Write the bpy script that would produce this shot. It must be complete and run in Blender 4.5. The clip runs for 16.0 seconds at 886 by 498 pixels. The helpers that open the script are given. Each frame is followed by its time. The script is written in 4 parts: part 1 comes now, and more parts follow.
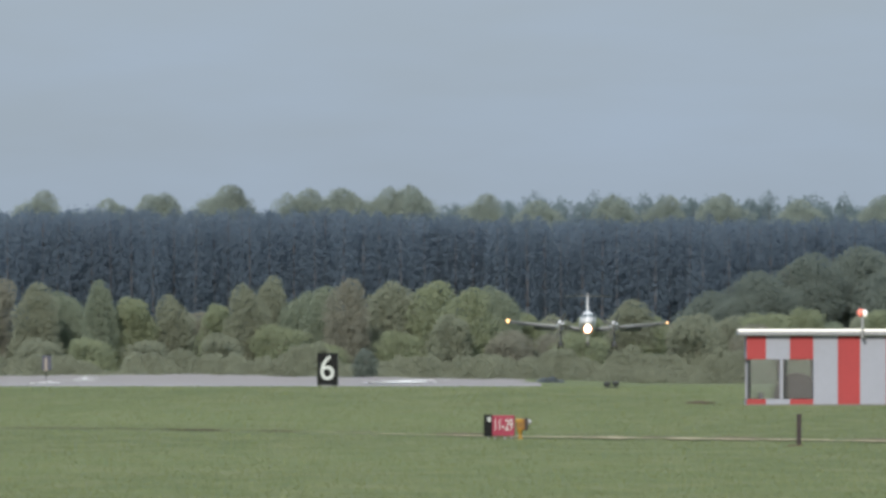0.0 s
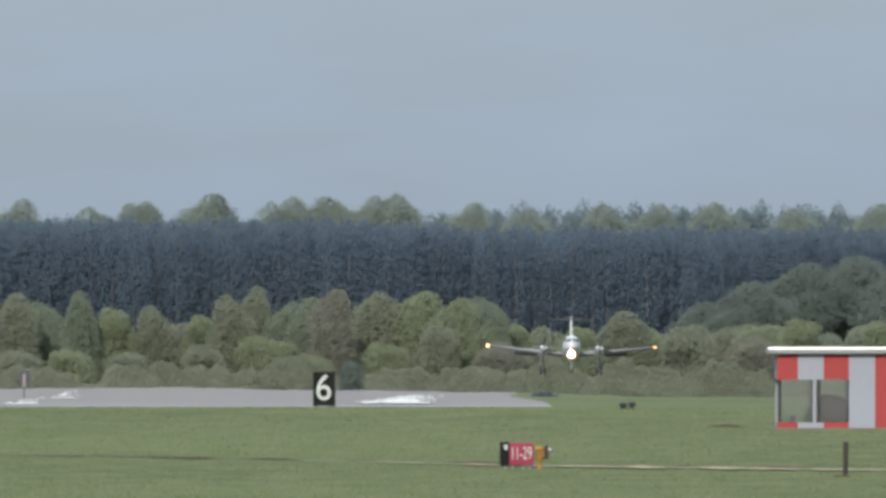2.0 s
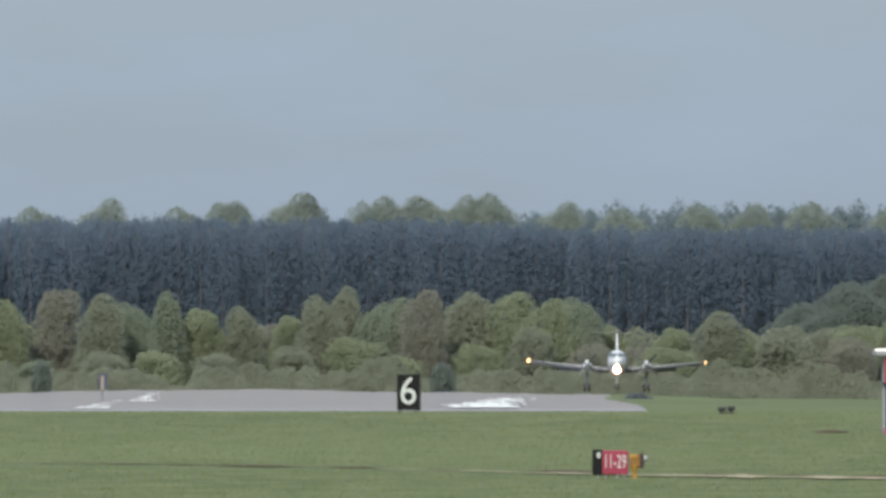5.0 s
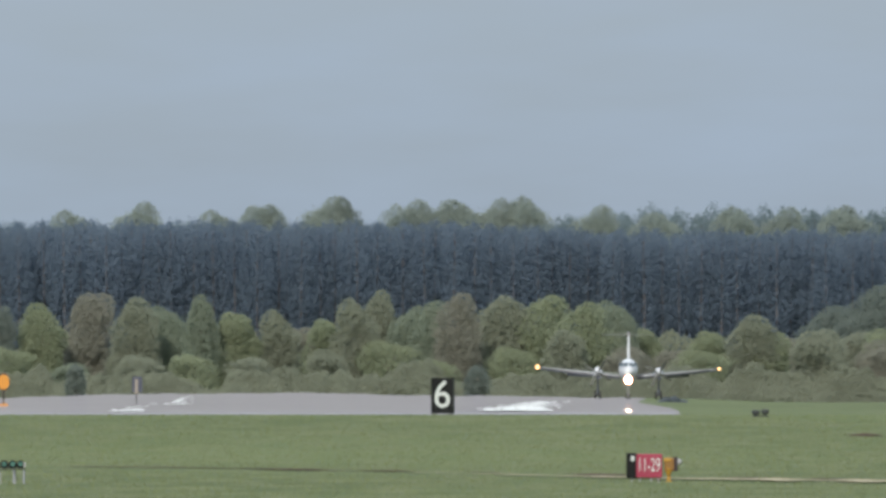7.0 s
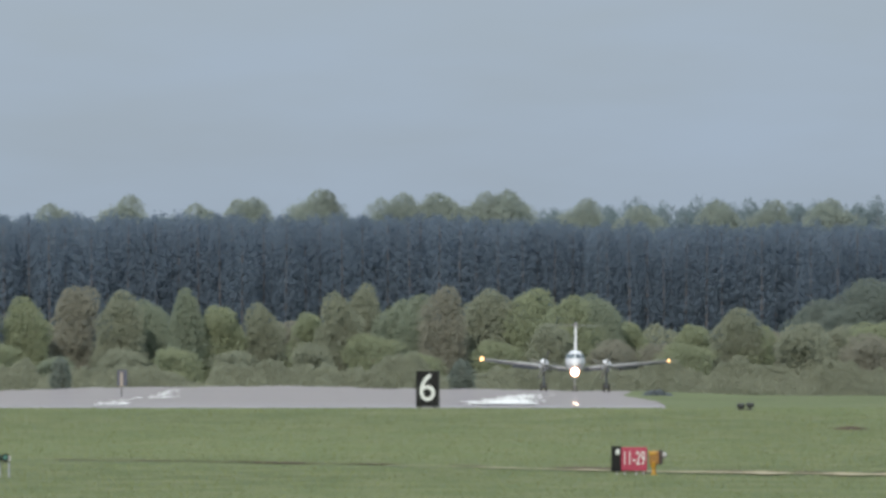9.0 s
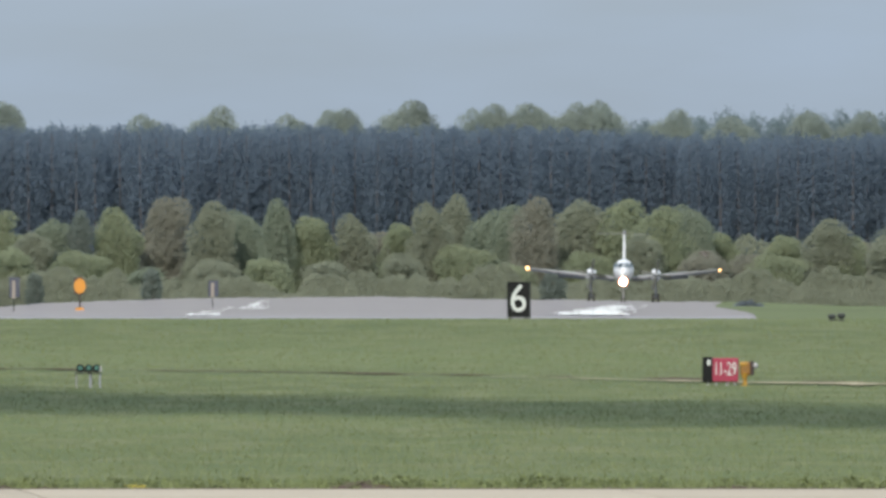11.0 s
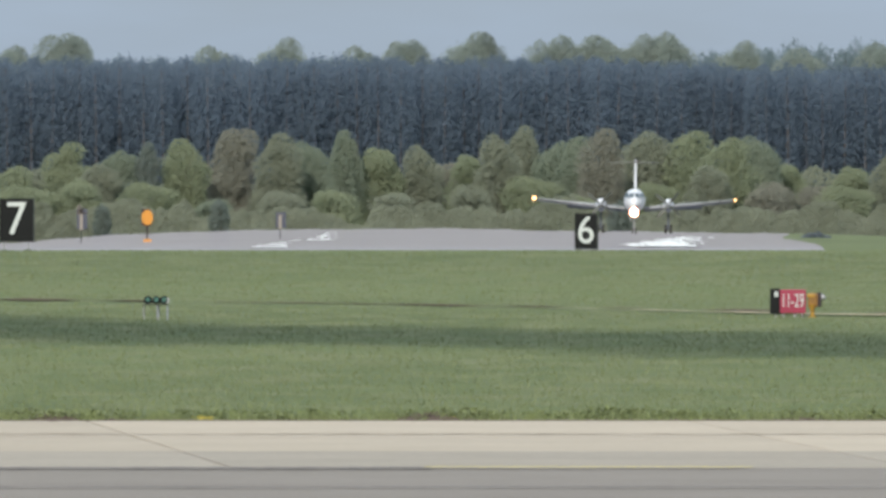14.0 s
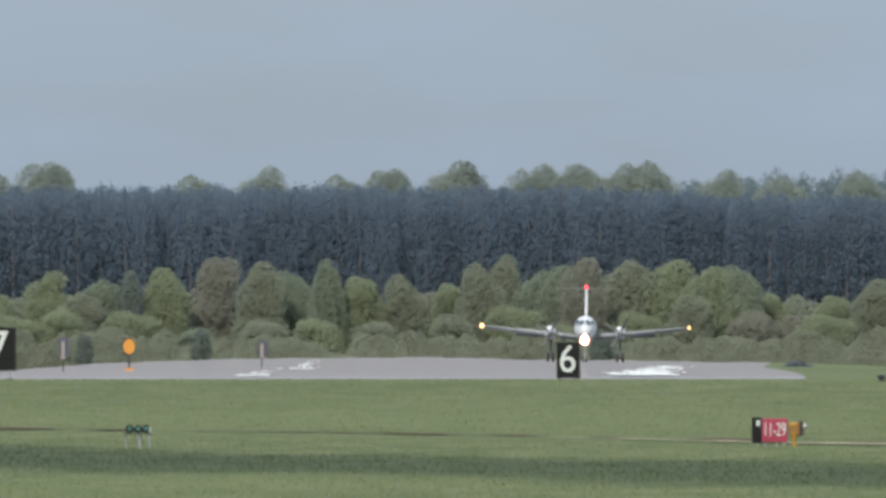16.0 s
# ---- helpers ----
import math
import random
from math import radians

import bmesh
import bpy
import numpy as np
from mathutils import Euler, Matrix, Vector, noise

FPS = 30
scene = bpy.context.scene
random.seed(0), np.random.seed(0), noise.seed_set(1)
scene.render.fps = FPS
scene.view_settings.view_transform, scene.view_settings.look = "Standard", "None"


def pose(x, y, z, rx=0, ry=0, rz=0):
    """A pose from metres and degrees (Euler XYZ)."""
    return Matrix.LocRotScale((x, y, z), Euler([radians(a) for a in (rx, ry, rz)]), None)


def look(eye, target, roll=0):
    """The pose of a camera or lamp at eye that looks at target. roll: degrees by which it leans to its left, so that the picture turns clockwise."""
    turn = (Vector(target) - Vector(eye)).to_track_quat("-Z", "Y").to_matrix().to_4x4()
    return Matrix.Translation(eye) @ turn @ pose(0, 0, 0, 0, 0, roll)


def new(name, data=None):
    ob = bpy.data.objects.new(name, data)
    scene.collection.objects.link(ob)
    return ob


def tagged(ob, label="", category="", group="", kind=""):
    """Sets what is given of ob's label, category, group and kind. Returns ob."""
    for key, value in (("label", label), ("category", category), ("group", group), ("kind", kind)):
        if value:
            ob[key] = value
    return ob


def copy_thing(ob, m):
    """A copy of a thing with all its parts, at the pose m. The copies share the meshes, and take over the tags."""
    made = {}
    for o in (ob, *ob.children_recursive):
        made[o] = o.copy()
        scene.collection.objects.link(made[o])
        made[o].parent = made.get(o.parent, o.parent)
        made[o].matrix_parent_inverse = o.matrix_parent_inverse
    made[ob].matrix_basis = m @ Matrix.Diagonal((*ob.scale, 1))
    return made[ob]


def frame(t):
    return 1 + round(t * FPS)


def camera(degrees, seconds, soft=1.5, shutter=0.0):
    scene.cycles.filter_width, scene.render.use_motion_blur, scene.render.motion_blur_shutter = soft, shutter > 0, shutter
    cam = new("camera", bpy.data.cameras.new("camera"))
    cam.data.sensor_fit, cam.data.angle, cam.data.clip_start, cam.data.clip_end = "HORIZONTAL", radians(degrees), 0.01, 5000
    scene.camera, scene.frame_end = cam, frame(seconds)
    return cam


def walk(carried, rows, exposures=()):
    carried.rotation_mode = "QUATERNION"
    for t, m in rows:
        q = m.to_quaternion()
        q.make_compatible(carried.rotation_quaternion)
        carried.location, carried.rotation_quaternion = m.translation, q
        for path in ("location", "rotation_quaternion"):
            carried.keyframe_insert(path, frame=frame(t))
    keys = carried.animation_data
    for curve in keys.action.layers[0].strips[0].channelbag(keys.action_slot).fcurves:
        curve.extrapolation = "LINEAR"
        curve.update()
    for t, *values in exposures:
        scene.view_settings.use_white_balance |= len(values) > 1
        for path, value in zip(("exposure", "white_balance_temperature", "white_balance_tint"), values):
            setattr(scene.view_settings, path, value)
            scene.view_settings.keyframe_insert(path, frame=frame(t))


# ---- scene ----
# ---------------------------------------------------------------- camera
cam = camera(2.5, 16.0, soft=3.4)
# seconds, metres aside, along the line of sight and up, tilt and turn in degrees
CAMERA_ROWS = [
    (0.0, -0.36, -98, 7.66, 0.2312, 0.7072), (0.5, -0.18, -90, 7.66, 0.2234, 0.6746), (1.0, 0.1, -76, 7.66, 0.2204, 0.6517),
    (1.5, 0.17, -58, 7.66, 0.2213, 0.6683), (2.0, -0.68, -39, 8, 0.2570, 0.7641), (2.5, -0.5, -20, 8, 0.2543, 0.7273),
    (3.0, -0.16, -4, 8, 0.2255, 0.6581), (3.5, 0, 0, 8, 0.2235, 0.6347), (4.0, 0, 0, 8, 0.2394, 0.6029),
    (4.5, 0, 0, 8, 0.2541, 0.5492), (7.0, 0, 0, 8, 0.2698, 0.4027), (7.5, 0, 0, 8, 0.2944, 0.4369),
    (8.0, 0, 0, 8, 0.2918, 0.4710), (8.5, 0, 0, 8, 0.2698, 0.4955), (8.7, 0, 0, 8, 0.2651, 0.4808),
    (11.0, 0, 0, 8, -0.0011, 0.1878), (11.5, 0, 0, 8, -0.0574, 0.1486), (12.0, 0, 0, 8, -0.1134, 0.1341),
    (12.5, 0, 0, 8, -0.1550, 0.1022), (13.0, 0, 0, 8, -0.1770, 0.0536), (13.5, 0, 0, 8, -0.1917, 0.0193),
    (14.0, 0, 0, 8, -0.1941, -0.0027), (14.5, 0, 0, 8, -0.1770, 0.0022), (15.0, 0, 0, 8, -0.1524, 0.0145),
    (15.5, 0, 0, 8, -0.0939, 0.0193), (16.0, 0, 0, 8, 0.1697, 0.0485),
]
EYE = 8.0
walk(cam, [(t, pose(x, y, z, 90 + tilt, 0, -turn)) for t, x, y, z, tilt, turn in CAMERA_ROWS],
     exposures=[(0.0, 0.6), (8.7, 0.6), (11.5, 0.7), (15.3, 0.7), (16.0, 0.6)])

# ---------------------------------------------------------------- light
SUN_ELEVATION, SUN_TURN = 29, -16          # degrees; the sun stands behind and to the left of the camera
world = bpy.data.worlds.new("sky")
scene.world = world
world.use_nodes = True
wn = world.node_tree
wn.nodes.clear()
w_out = wn.nodes.new("ShaderNodeOutputWorld")
w_bg = wn.nodes.new("ShaderNodeBackground")
w_sky = wn.nodes.new("ShaderNodeTexSky")
w_sky.sky_type, w_sky.sun_disc = "NISHITA", False
w_sky.sun_elevation, w_sky.sun_rotation = radians(SUN_ELEVATION), radians(180 + SUN_TURN)
w_sky.dust_density, w_sky.air_density, w_sky.ozone_density = 1.6, 1.0, 2.0
# thin veil of high cloud
w_co = wn.nodes.new("ShaderNodeTexCoord")
w_map = wn.nodes.new("ShaderNodeMapping")
w_map.inputs["Scale"].default_value = (60, 60, 260)
w_noise = wn.nodes.new("ShaderNodeTexNoise")
w_noise.inputs["Scale"].default_value = 1.0
w_noise.inputs["Detail"].default_value = 4
w_ramp = wn.nodes.new("ShaderNodeMapRange")
w_ramp.inputs["From Min"].default_value, w_ramp.inputs["From Max"].default_value = 0.3, 0.7
w_ramp.inputs["To Min"].default_value, w_ramp.inputs["To Max"].default_value = 0.62, 0.78
w_mix = wn.nodes.new("ShaderNodeMixRGB")
w_mix.inputs["Color2"].default_value = (3.75, 4.72, 6.1, 1)
w_bg.inputs["Strength"].default_value = 0.068
wn.links.new(w_co.outputs["Generated"], w_map.inputs["Vector"])
wn.links.new(w_map.outputs[0], w_noise.inputs["Vector"])
wn.links.new(w_noise.outputs["Fac"], w_ramp.inputs["Value"])
wn.links.new(w_ramp.outputs[0], w_mix.inputs["Fac"])
wn.links.new(w_sky.outputs[0], w_mix.inputs["Color1"])
# brighter cloud overhead
w_sep = wn.nodes.new("ShaderNodeSeparateXYZ")
w_up = wn.nodes.new("ShaderNodeValToRGB")
w_up.color_ramp.elements[0].position, w_up.color_ramp.elements[0].color = 0.03, (0.28, 0.28, 0.28, 1)
w_up.color_ramp.elements[1].position, w_up.color_ramp.elements[1].color = 0.6, (1.0, 0.92, 0.8, 1)
w_gain = wn.nodes.new("ShaderNodeVectorMath")
w_gain.operation = "MULTIPLY"
wn.links.new(w_co.outputs["Generated"], w_sep.inputs[0])
wn.links.new(w_sep.outputs["Z"], w_up.inputs["Fac"])
wn.links.new(w_mix.outputs[0], w_gain.inputs[0])
w_lift = wn.nodes.new("ShaderNodeVectorMath")
w_lift.operation = "SCALE"
w_lift.inputs["Scale"].default_value = 1 / 0.28
wn.links.new(w_up.outputs["Color"], w_gain.inputs[1])
wn.links.new(w_gain.outputs[0], w_lift.inputs[0])
wn.links.new(w_lift.outputs[0], w_bg.inputs["Color"])
wn.links.new(w_bg.outputs[0], w_out.inputs["Surface"])

sun = new("sun", bpy.data.lights.new("sun", "SUN"))
sun.data.energy, sun.data.angle, sun.data.color = 3.5, radians(0.9), (1.0, 0.93, 0.82)
az, el = radians(SUN_TURN), radians(SUN_ELEVATION)
toward = Vector((math.sin(az) * math.cos(el), -math.cos(az) * math.cos(el), math.sin(el)))
sun.matrix_world = look(toward * 400, (0, 0, 0))


# ---------------------------------------------------------------- materials
def material(name, base, rough=0.8, metal=0.0, vary=0.15, scale=2.0, fine=14.0, bump=0.15, spec=0.3,
             island=0.0, random_tone=0.0, dark=None, emit=None, strength=0.0):
    """A surface with two scales of tone, fine relief and, for many pieces, a tone for each."""
    m = bpy.data.materials.new(name)
    m.use_nodes = True
    nt = m.node_tree
    p = nt.nodes["Principled BSDF"]
    p.inputs["Roughness"].default_value, p.inputs["Metallic"].default_value = rough, metal
    p.inputs["Specular IOR Level"].default_value = spec
    co = nt.nodes.new("ShaderNodeTexCoord")
    a, b = nt.nodes.new("ShaderNodeTexNoise"), nt.nodes.new("ShaderNodeTexNoise")
    for n, s in ((a, scale), (b, fine)):
        n.inputs["Scale"].default_value, n.inputs["Detail"].default_value = s, 5
        nt.links.new(co.outputs["Object"], n.inputs["Vector"])
    add = nt.nodes.new("ShaderNodeMath")
    add.operation = "ADD"
    nt.links.new(a.outputs["Fac"], add.inputs[0])
    nt.links.new(b.outputs["Fac"], add.inputs[1])
    tone = add.outputs[0]
    spread = vary
    if island or random_tone:
        src = nt.nodes.new("ShaderNodeNewGeometry" if island else "ShaderNodeObjectInfo")
        scl = nt.nodes.new("ShaderNodeMath")
        scl.operation = "MULTIPLY_ADD"
        nt.links.new(src.outputs["Random Per Island" if island else "Random"], scl.inputs[0])
        scl.inputs[1].default_value = (island or random_tone) / max(vary, 0.01)
        nt.links.new(tone, scl.inputs[2])
        tone = scl.outputs[0]
        spread = vary + (island or random_tone)
    rng = nt.nodes.new("ShaderNodeMapRange")
    rng.inputs["From Min"].default_value = 0.55
    rng.inputs["From Max"].default_value = 1.45 + ((island or random_tone) / max(vary, 0.01))
    nt.links.new(tone, rng.inputs["Value"])
    mix = nt.nodes.new("ShaderNodeMixRGB")
    low = dark or [c * (1 - spread) for c in base]
    high = [min(1, c * (1 + spread)) for c in base]
    mix.inputs["Color1"].default_value, mix.inputs["Color2"].default_value = (*low, 1), (*high, 1)
    nt.links.new(rng.outputs[0], mix.inputs["Fac"])
    nt.links.new(mix.outputs[0], p.inputs["Base Color"])
    if bump:
        bp = nt.nodes.new("ShaderNodeBump")
        bp.inputs["Strength"].default_value, bp.inputs["Distance"].default_value = bump, 0.02
        nt.links.new(b.outputs["Fac"], bp.inputs["Height"])
        nt.links.new(bp.outputs[0], p.inputs["Normal"])
    if emit:
        p.inputs["Emission Color"].default_value = (*emit, 1)
        p.inputs["Emission Strength"].default_value = strength
    return m


M_BLADE = material("grass_blades", (0.081, 0.1, 0.042), 0.6, vary=0.25, scale=0.12, fine=0.9, bump=0, island=0.25)
M_WEED = material("weed_leaves", (0.085, 0.105, 0.04), 0.6, vary=0.3, scale=1, fine=6, bump=0, island=0.45)
M_FLOWER = material("yellow_flowers", (0.396, 0.317, 0.04), 0.7, vary=0.1, bump=0)
M_SOIL = material("bare_soil", (0.06, 0.042, 0.032), 0.95, vary=0.35, scale=0.8, fine=9, bump=0.4, spec=0.04)
M_SAND = material("sandy_track", (0.27, 0.24, 0.165), 0.95, vary=0.25, scale=0.5, fine=7, bump=0.3, spec=0.04)
M_SLAB = material("pale_concrete", (0.282, 0.246, 0.195), 0.85, vary=0.14, scale=0.25, fine=5, bump=0.2, random_tone=0.1, spec=0.04)
M_SLAB_GREY = material("greyer_concrete", (0.222, 0.199, 0.165), 0.85, vary=0.16, scale=0.2, fine=4, bump=0.2, random_tone=0.08, spec=0.04)
M_ASPHALT = material("worn_asphalt", (0.158, 0.143, 0.126), 0.9, vary=0.14, scale=0.2, fine=6, bump=0.25, spec=0.04)
M_JOINT = material("rusty_joint", (0.172, 0.132, 0.099), 0.9, vary=0.3, scale=0.8, fine=4, bump=0, spec=0.04)
M_TAR = material("dark_tar_seam", (0.075, 0.066, 0.07), 0.8, vary=0.3, scale=0.6, fine=4, bump=0, spec=0.04)
M_YELLOW_LINE = material("worn_yellow_paint", (0.343, 0.29, 0.106), 0.8, vary=0.3, scale=0.8, fine=5, bump=0, spec=0.04)
M_WHITE_PAINT = material("white_marking_paint", (0.86, 0.86, 0.84), 0.7, vary=0.1, scale=0.08, fine=0.5, bump=0.1)
def foliage(*args, **kw):
    """Leaves let part of the light through."""
    m = material(*args, **kw)
    nt = m.node_tree
    p, out = nt.nodes["Principled BSDF"], nt.nodes["Material Output"]
    thin, mx = nt.nodes.new("ShaderNodeBsdfTranslucent"), nt.nodes.new("ShaderNodeMixShader")
    mx.inputs["Fac"].default_value = 0.6
    nt.links.new(p.inputs["Base Color"].links[0].from_socket, thin.inputs["Color"])
    nt.links.new(p.outputs[0], mx.inputs[1])
    nt.links.new(thin.outputs[0], mx.inputs[2])
    nt.links.new(mx.outputs[0], out.inputs["Surface"])
    return m


# blue-grey of the distance haze is put into the needle colour
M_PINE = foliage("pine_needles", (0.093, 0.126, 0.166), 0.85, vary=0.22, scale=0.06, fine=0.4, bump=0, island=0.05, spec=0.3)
M_PINE_BARK = material("pine_bark", (0.075, 0.073, 0.078), 0.9, vary=0.25, scale=0.2, fine=2, bump=0)
M_BARK = material("grey_bark", (0.17, 0.155, 0.13), 0.9, vary=0.3, scale=0.4, fine=3, bump=0)
M_LEAF = {}
# tones lightened for distance haze; hazy also takes the haze's blue
for tone, base in (("fresh", (0.19, 0.22, 0.142)), ("green", (0.165, 0.198, 0.148)), ("olive", (0.18, 0.2, 0.15)),
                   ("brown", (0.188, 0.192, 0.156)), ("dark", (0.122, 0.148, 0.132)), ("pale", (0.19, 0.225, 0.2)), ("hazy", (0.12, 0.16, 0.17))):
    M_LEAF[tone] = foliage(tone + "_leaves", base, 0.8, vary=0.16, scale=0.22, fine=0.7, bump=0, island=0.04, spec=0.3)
M_BLACK = material("black_sign_face", (0.008, 0.009, 0.009), 0.85, vary=0.3, bump=0.05, spec=0.1)
M_WHITE = material("white_lettering", (0.31, 0.34, 0.33), 0.6, vary=0.1, scale=6, bump=0)
M_RED_SIGN = material("red_sign_face", (0.165, 0.013, 0.034), 0.5, vary=0.15, scale=3, bump=0.05)
M_RED = material("red_wall_paint", (0.2, 0.022, 0.024), 0.6, vary=0.1, scale=0.7, fine=8, bump=0.08)
M_WHITE_WALL = material("white_wall_paint", (0.178, 0.193, 0.23), 0.6, vary=0.06, scale=0.7, fine=8, bump=0.08)
M_ROOF = material("grey_roof_sheet", (0.17, 0.18, 0.2), 0.5, vary=0.08, scale=1.5, bump=0.1)
M_AMBER = material("amber_lamp_housing", (0.13, 0.065, 0.012), 0.5, vary=0.3, scale=5, bump=0.05)
M_YELLOW = material("yellow_bracket", (0.24, 0.135, 0.018), 0.5, vary=0.15, scale=4, bump=0)
M_ORANGE = material("orange_disc_paint", (0.3, 0.125, 0.012), 0.5, vary=0.1, scale=2, bump=0)
M_GREY_METAL = material("galvanised_steel", (0.26, 0.265, 0.27), 0.45, 0.6, vary=0.15, scale=5, bump=0.05)
M_DARK_METAL = material("dark_painted_steel", (0.014, 0.018, 0.018), 0.5, 0.2, vary=0.3, scale=5, bump=0.05)
M_TEAL = material("greenish_lens", (0.04, 0.1, 0.085), 0.25, vary=0.2, scale=8, bump=0)
M_BLUE_GREY = material("faded_blue_grey_panel", (0.025, 0.03, 0.045), 0.6, vary=0.25, scale=3, bump=0)
M_WOOD = material("weathered_wood", (0.028, 0.022, 0.023), 0.9, vary=0.35, scale=3, fine=20, bump=0.3)
M_RUBBER = material("black_rubber", (0.02, 0.02, 0.021), 0.8, vary=0.2, bump=0)
M_FUSELAGE = material("white_aircraft_paint", (0.4, 0.415, 0.43), 0.4, vary=0.3, scale=0.6, bump=0, spec=0.5)
# shade below wings and nacelles is put into this dark tone; gear shares it
M_BELLY = material("shaded_aircraft_underside", (0.06, 0.07, 0.09), 0.4, vary=0.15, scale=0.6, bump=0)
M_DE_ICE = material("wing_leading_edge", (0.16, 0.168, 0.175), 0.5, 0.1, vary=0.5, scale=0.8, bump=0)
M_OUTER_WING = material("dull_outer_wing_paint", (0.1, 0.104, 0.095), 0.5, vary=0.25, scale=0.7, bump=0)
M_WING = material("grey_wing_paint", (0.15, 0.155, 0.16), 0.4, vary=0.25, scale=0.5, bump=0)
# shade on the tailplane is put into its dull colour
M_TAIL = material("shaded_tail_paint", (0.13, 0.135, 0.12), 0.5, vary=0.1, scale=0.6, bump=0)
M_GLASS_DARK = material("cockpit_glazing", (0.1, 0.13, 0.15), 0.2, vary=0.1, bump=0, spec=0.8)
M_BLADE_METAL = material("propeller_blade", (0.03, 0.035, 0.03), 0.5, vary=0.1, bump=0)
M_LANDING = material("landing_lamp_glow", (0.9, 0.8, 0.6), 0.3, vary=0, bump=0, emit=(1.0, 0.86, 0.62), strength=30)
# glow for a disc that draws the reddish halo of the landing lamp
M_HALO = material("lamp_reflector", (0.9, 0.4, 0.3), 0.3, vary=0, bump=0, emit=(1.0, 0.34, 0.2), strength=2.5)
M_TIP = material("wing_tip_lamp_glow", (0.9, 0.6, 0.3), 0.3, vary=0, bump=0, emit=(1.0, 0.5, 0.17), strength=1.7)
M_BEACON = material("red_beacon_glow", (0.8, 0.05, 0.08), 0.3, vary=0, bump=0, emit=(1.0, 0.05, 0.09), strength=1.2)
M_LAMP_RED = material("red_obstacle_lens", (0.7, 0.2, 0.15), 0.25, vary=0.1, bump=0)
M_CURTAIN = material("black_covered_chair", (0.012, 0.012, 0.018), 0.8, vary=0.3, bump=0.1)
M_FLOOR = material("grey_hut_floor", (0.1, 0.1, 0.095), 0.8, vary=0.1)
M_BIRD = material("brown_bird_plumage", (0.06, 0.05, 0.042), 0.8, vary=0.35, scale=8, bump=0)
M_BIRD_PALE = material("pale_bird_plumage", (0.28, 0.26, 0.23), 0.8, vary=0.2, scale=8, bump=0)
M_CLOUD = material("white_cloud", (0.9, 0.9, 0.9), 1.0, vary=0.03, scale=0.02, bump=0)

nt = M_CLOUD.node_tree
thin, mx = nt.nodes.new("ShaderNodeBsdfTransparent"), nt.nodes.new("ShaderNodeMixShader")
mx.inputs["Fac"].default_value = 0.52
nt.links.new(thin.outputs[0], mx.inputs[1])
nt.links.new(nt.nodes["Principled BSDF"].outputs[0], mx.inputs[2])
nt.links.new(mx.outputs[0], nt.nodes["Material Output"].inputs["Surface"])

# pane glass
M_PANE = bpy.data.materials.new("window_glass")
M_PANE.use_nodes = True
nt = M_PANE.node_tree
nt.nodes.clear()
o = nt.nodes.new("ShaderNodeOutputMaterial")
mx = nt.nodes.new("ShaderNodeMixShader")
tr, gl = nt.nodes.new("ShaderNodeBsdfTransparent"), nt.nodes.new("ShaderNodeBsdfGlossy")
tr.inputs["Color"].default_value = (0.85, 0.9, 0.88, 1)
gl.inputs["Roughness"].default_value = 0.02
mx.inputs["Fac"].default_value = 0.14
nt.links.new(tr.outputs[0], mx.inputs[1])
nt.links.new(gl.outputs[0], mx.inputs[2])
nt.links.new(mx.outputs[0], o.inputs[0])


def ground_material():
    """Meadow: fresh and dry grass in drifts at several scales."""
    m = bpy.data.materials.new("meadow_turf")
    m.use_nodes = True
    nt = m.node_tree
    p = nt.nodes["Principled BSDF"]
    p.inputs["Roughness"].default_value, p.inputs["Specular IOR Level"].default_value = 0.95, 0.1
    co = nt.nodes.new("ShaderNodeTexCoord")
    cols = [(0.057, 0.075, 0.032, 1), (0.083, 0.105, 0.045, 1), (0.104, 0.113, 0.056, 1)]
    prev = None
    for i, (sc, lo, hi) in enumerate(((0.02, 0.38, 0.62), (0.5, 0.42, 0.66))):
        mp = nt.nodes.new("ShaderNodeMapping")
        mp.inputs["Scale"].default_value = (1.0, 0.35, 1)
        n = nt.nodes.new("ShaderNodeTexNoise")
        n.inputs["Scale"].default_value, n.inputs["Detail"].default_value = sc, 6
        nt.links.new(co.outputs["Object"], mp.inputs["Vector"])
        nt.links.new(mp.outputs[0], n.inputs["Vector"])
        r = nt.nodes.new("ShaderNodeMapRange")
        r.inputs["From Min"].default_value, r.inputs["From Max"].default_value = lo, hi
        nt.links.new(n.outputs["Fac"], r.inputs["Value"])
        mix = nt.nodes.new("ShaderNodeMixRGB")
        mix.inputs["Color1"].default_value = cols[0]
        mix.inputs["Color2"].default_value = cols[i + 1]
        if prev:
            nt.links.new(prev, mix.inputs["Color1"])
        nt.links.new(r.outputs[0], mix.inputs["Fac"])
        prev = mix.outputs[0]
        last = n
    nt.links.new(prev, p.inputs["Base Color"])
    bp = nt.nodes.new("ShaderNodeBump")
    bp.inputs["Strength"].default_value, bp.inputs["Distance"].default_value = 0.4, 0.1
    nt.links.new(last.outputs["Fac"], bp.inputs["Height"])
    nt.links.new(bp.outputs[0], p.inputs["Normal"])
    return m


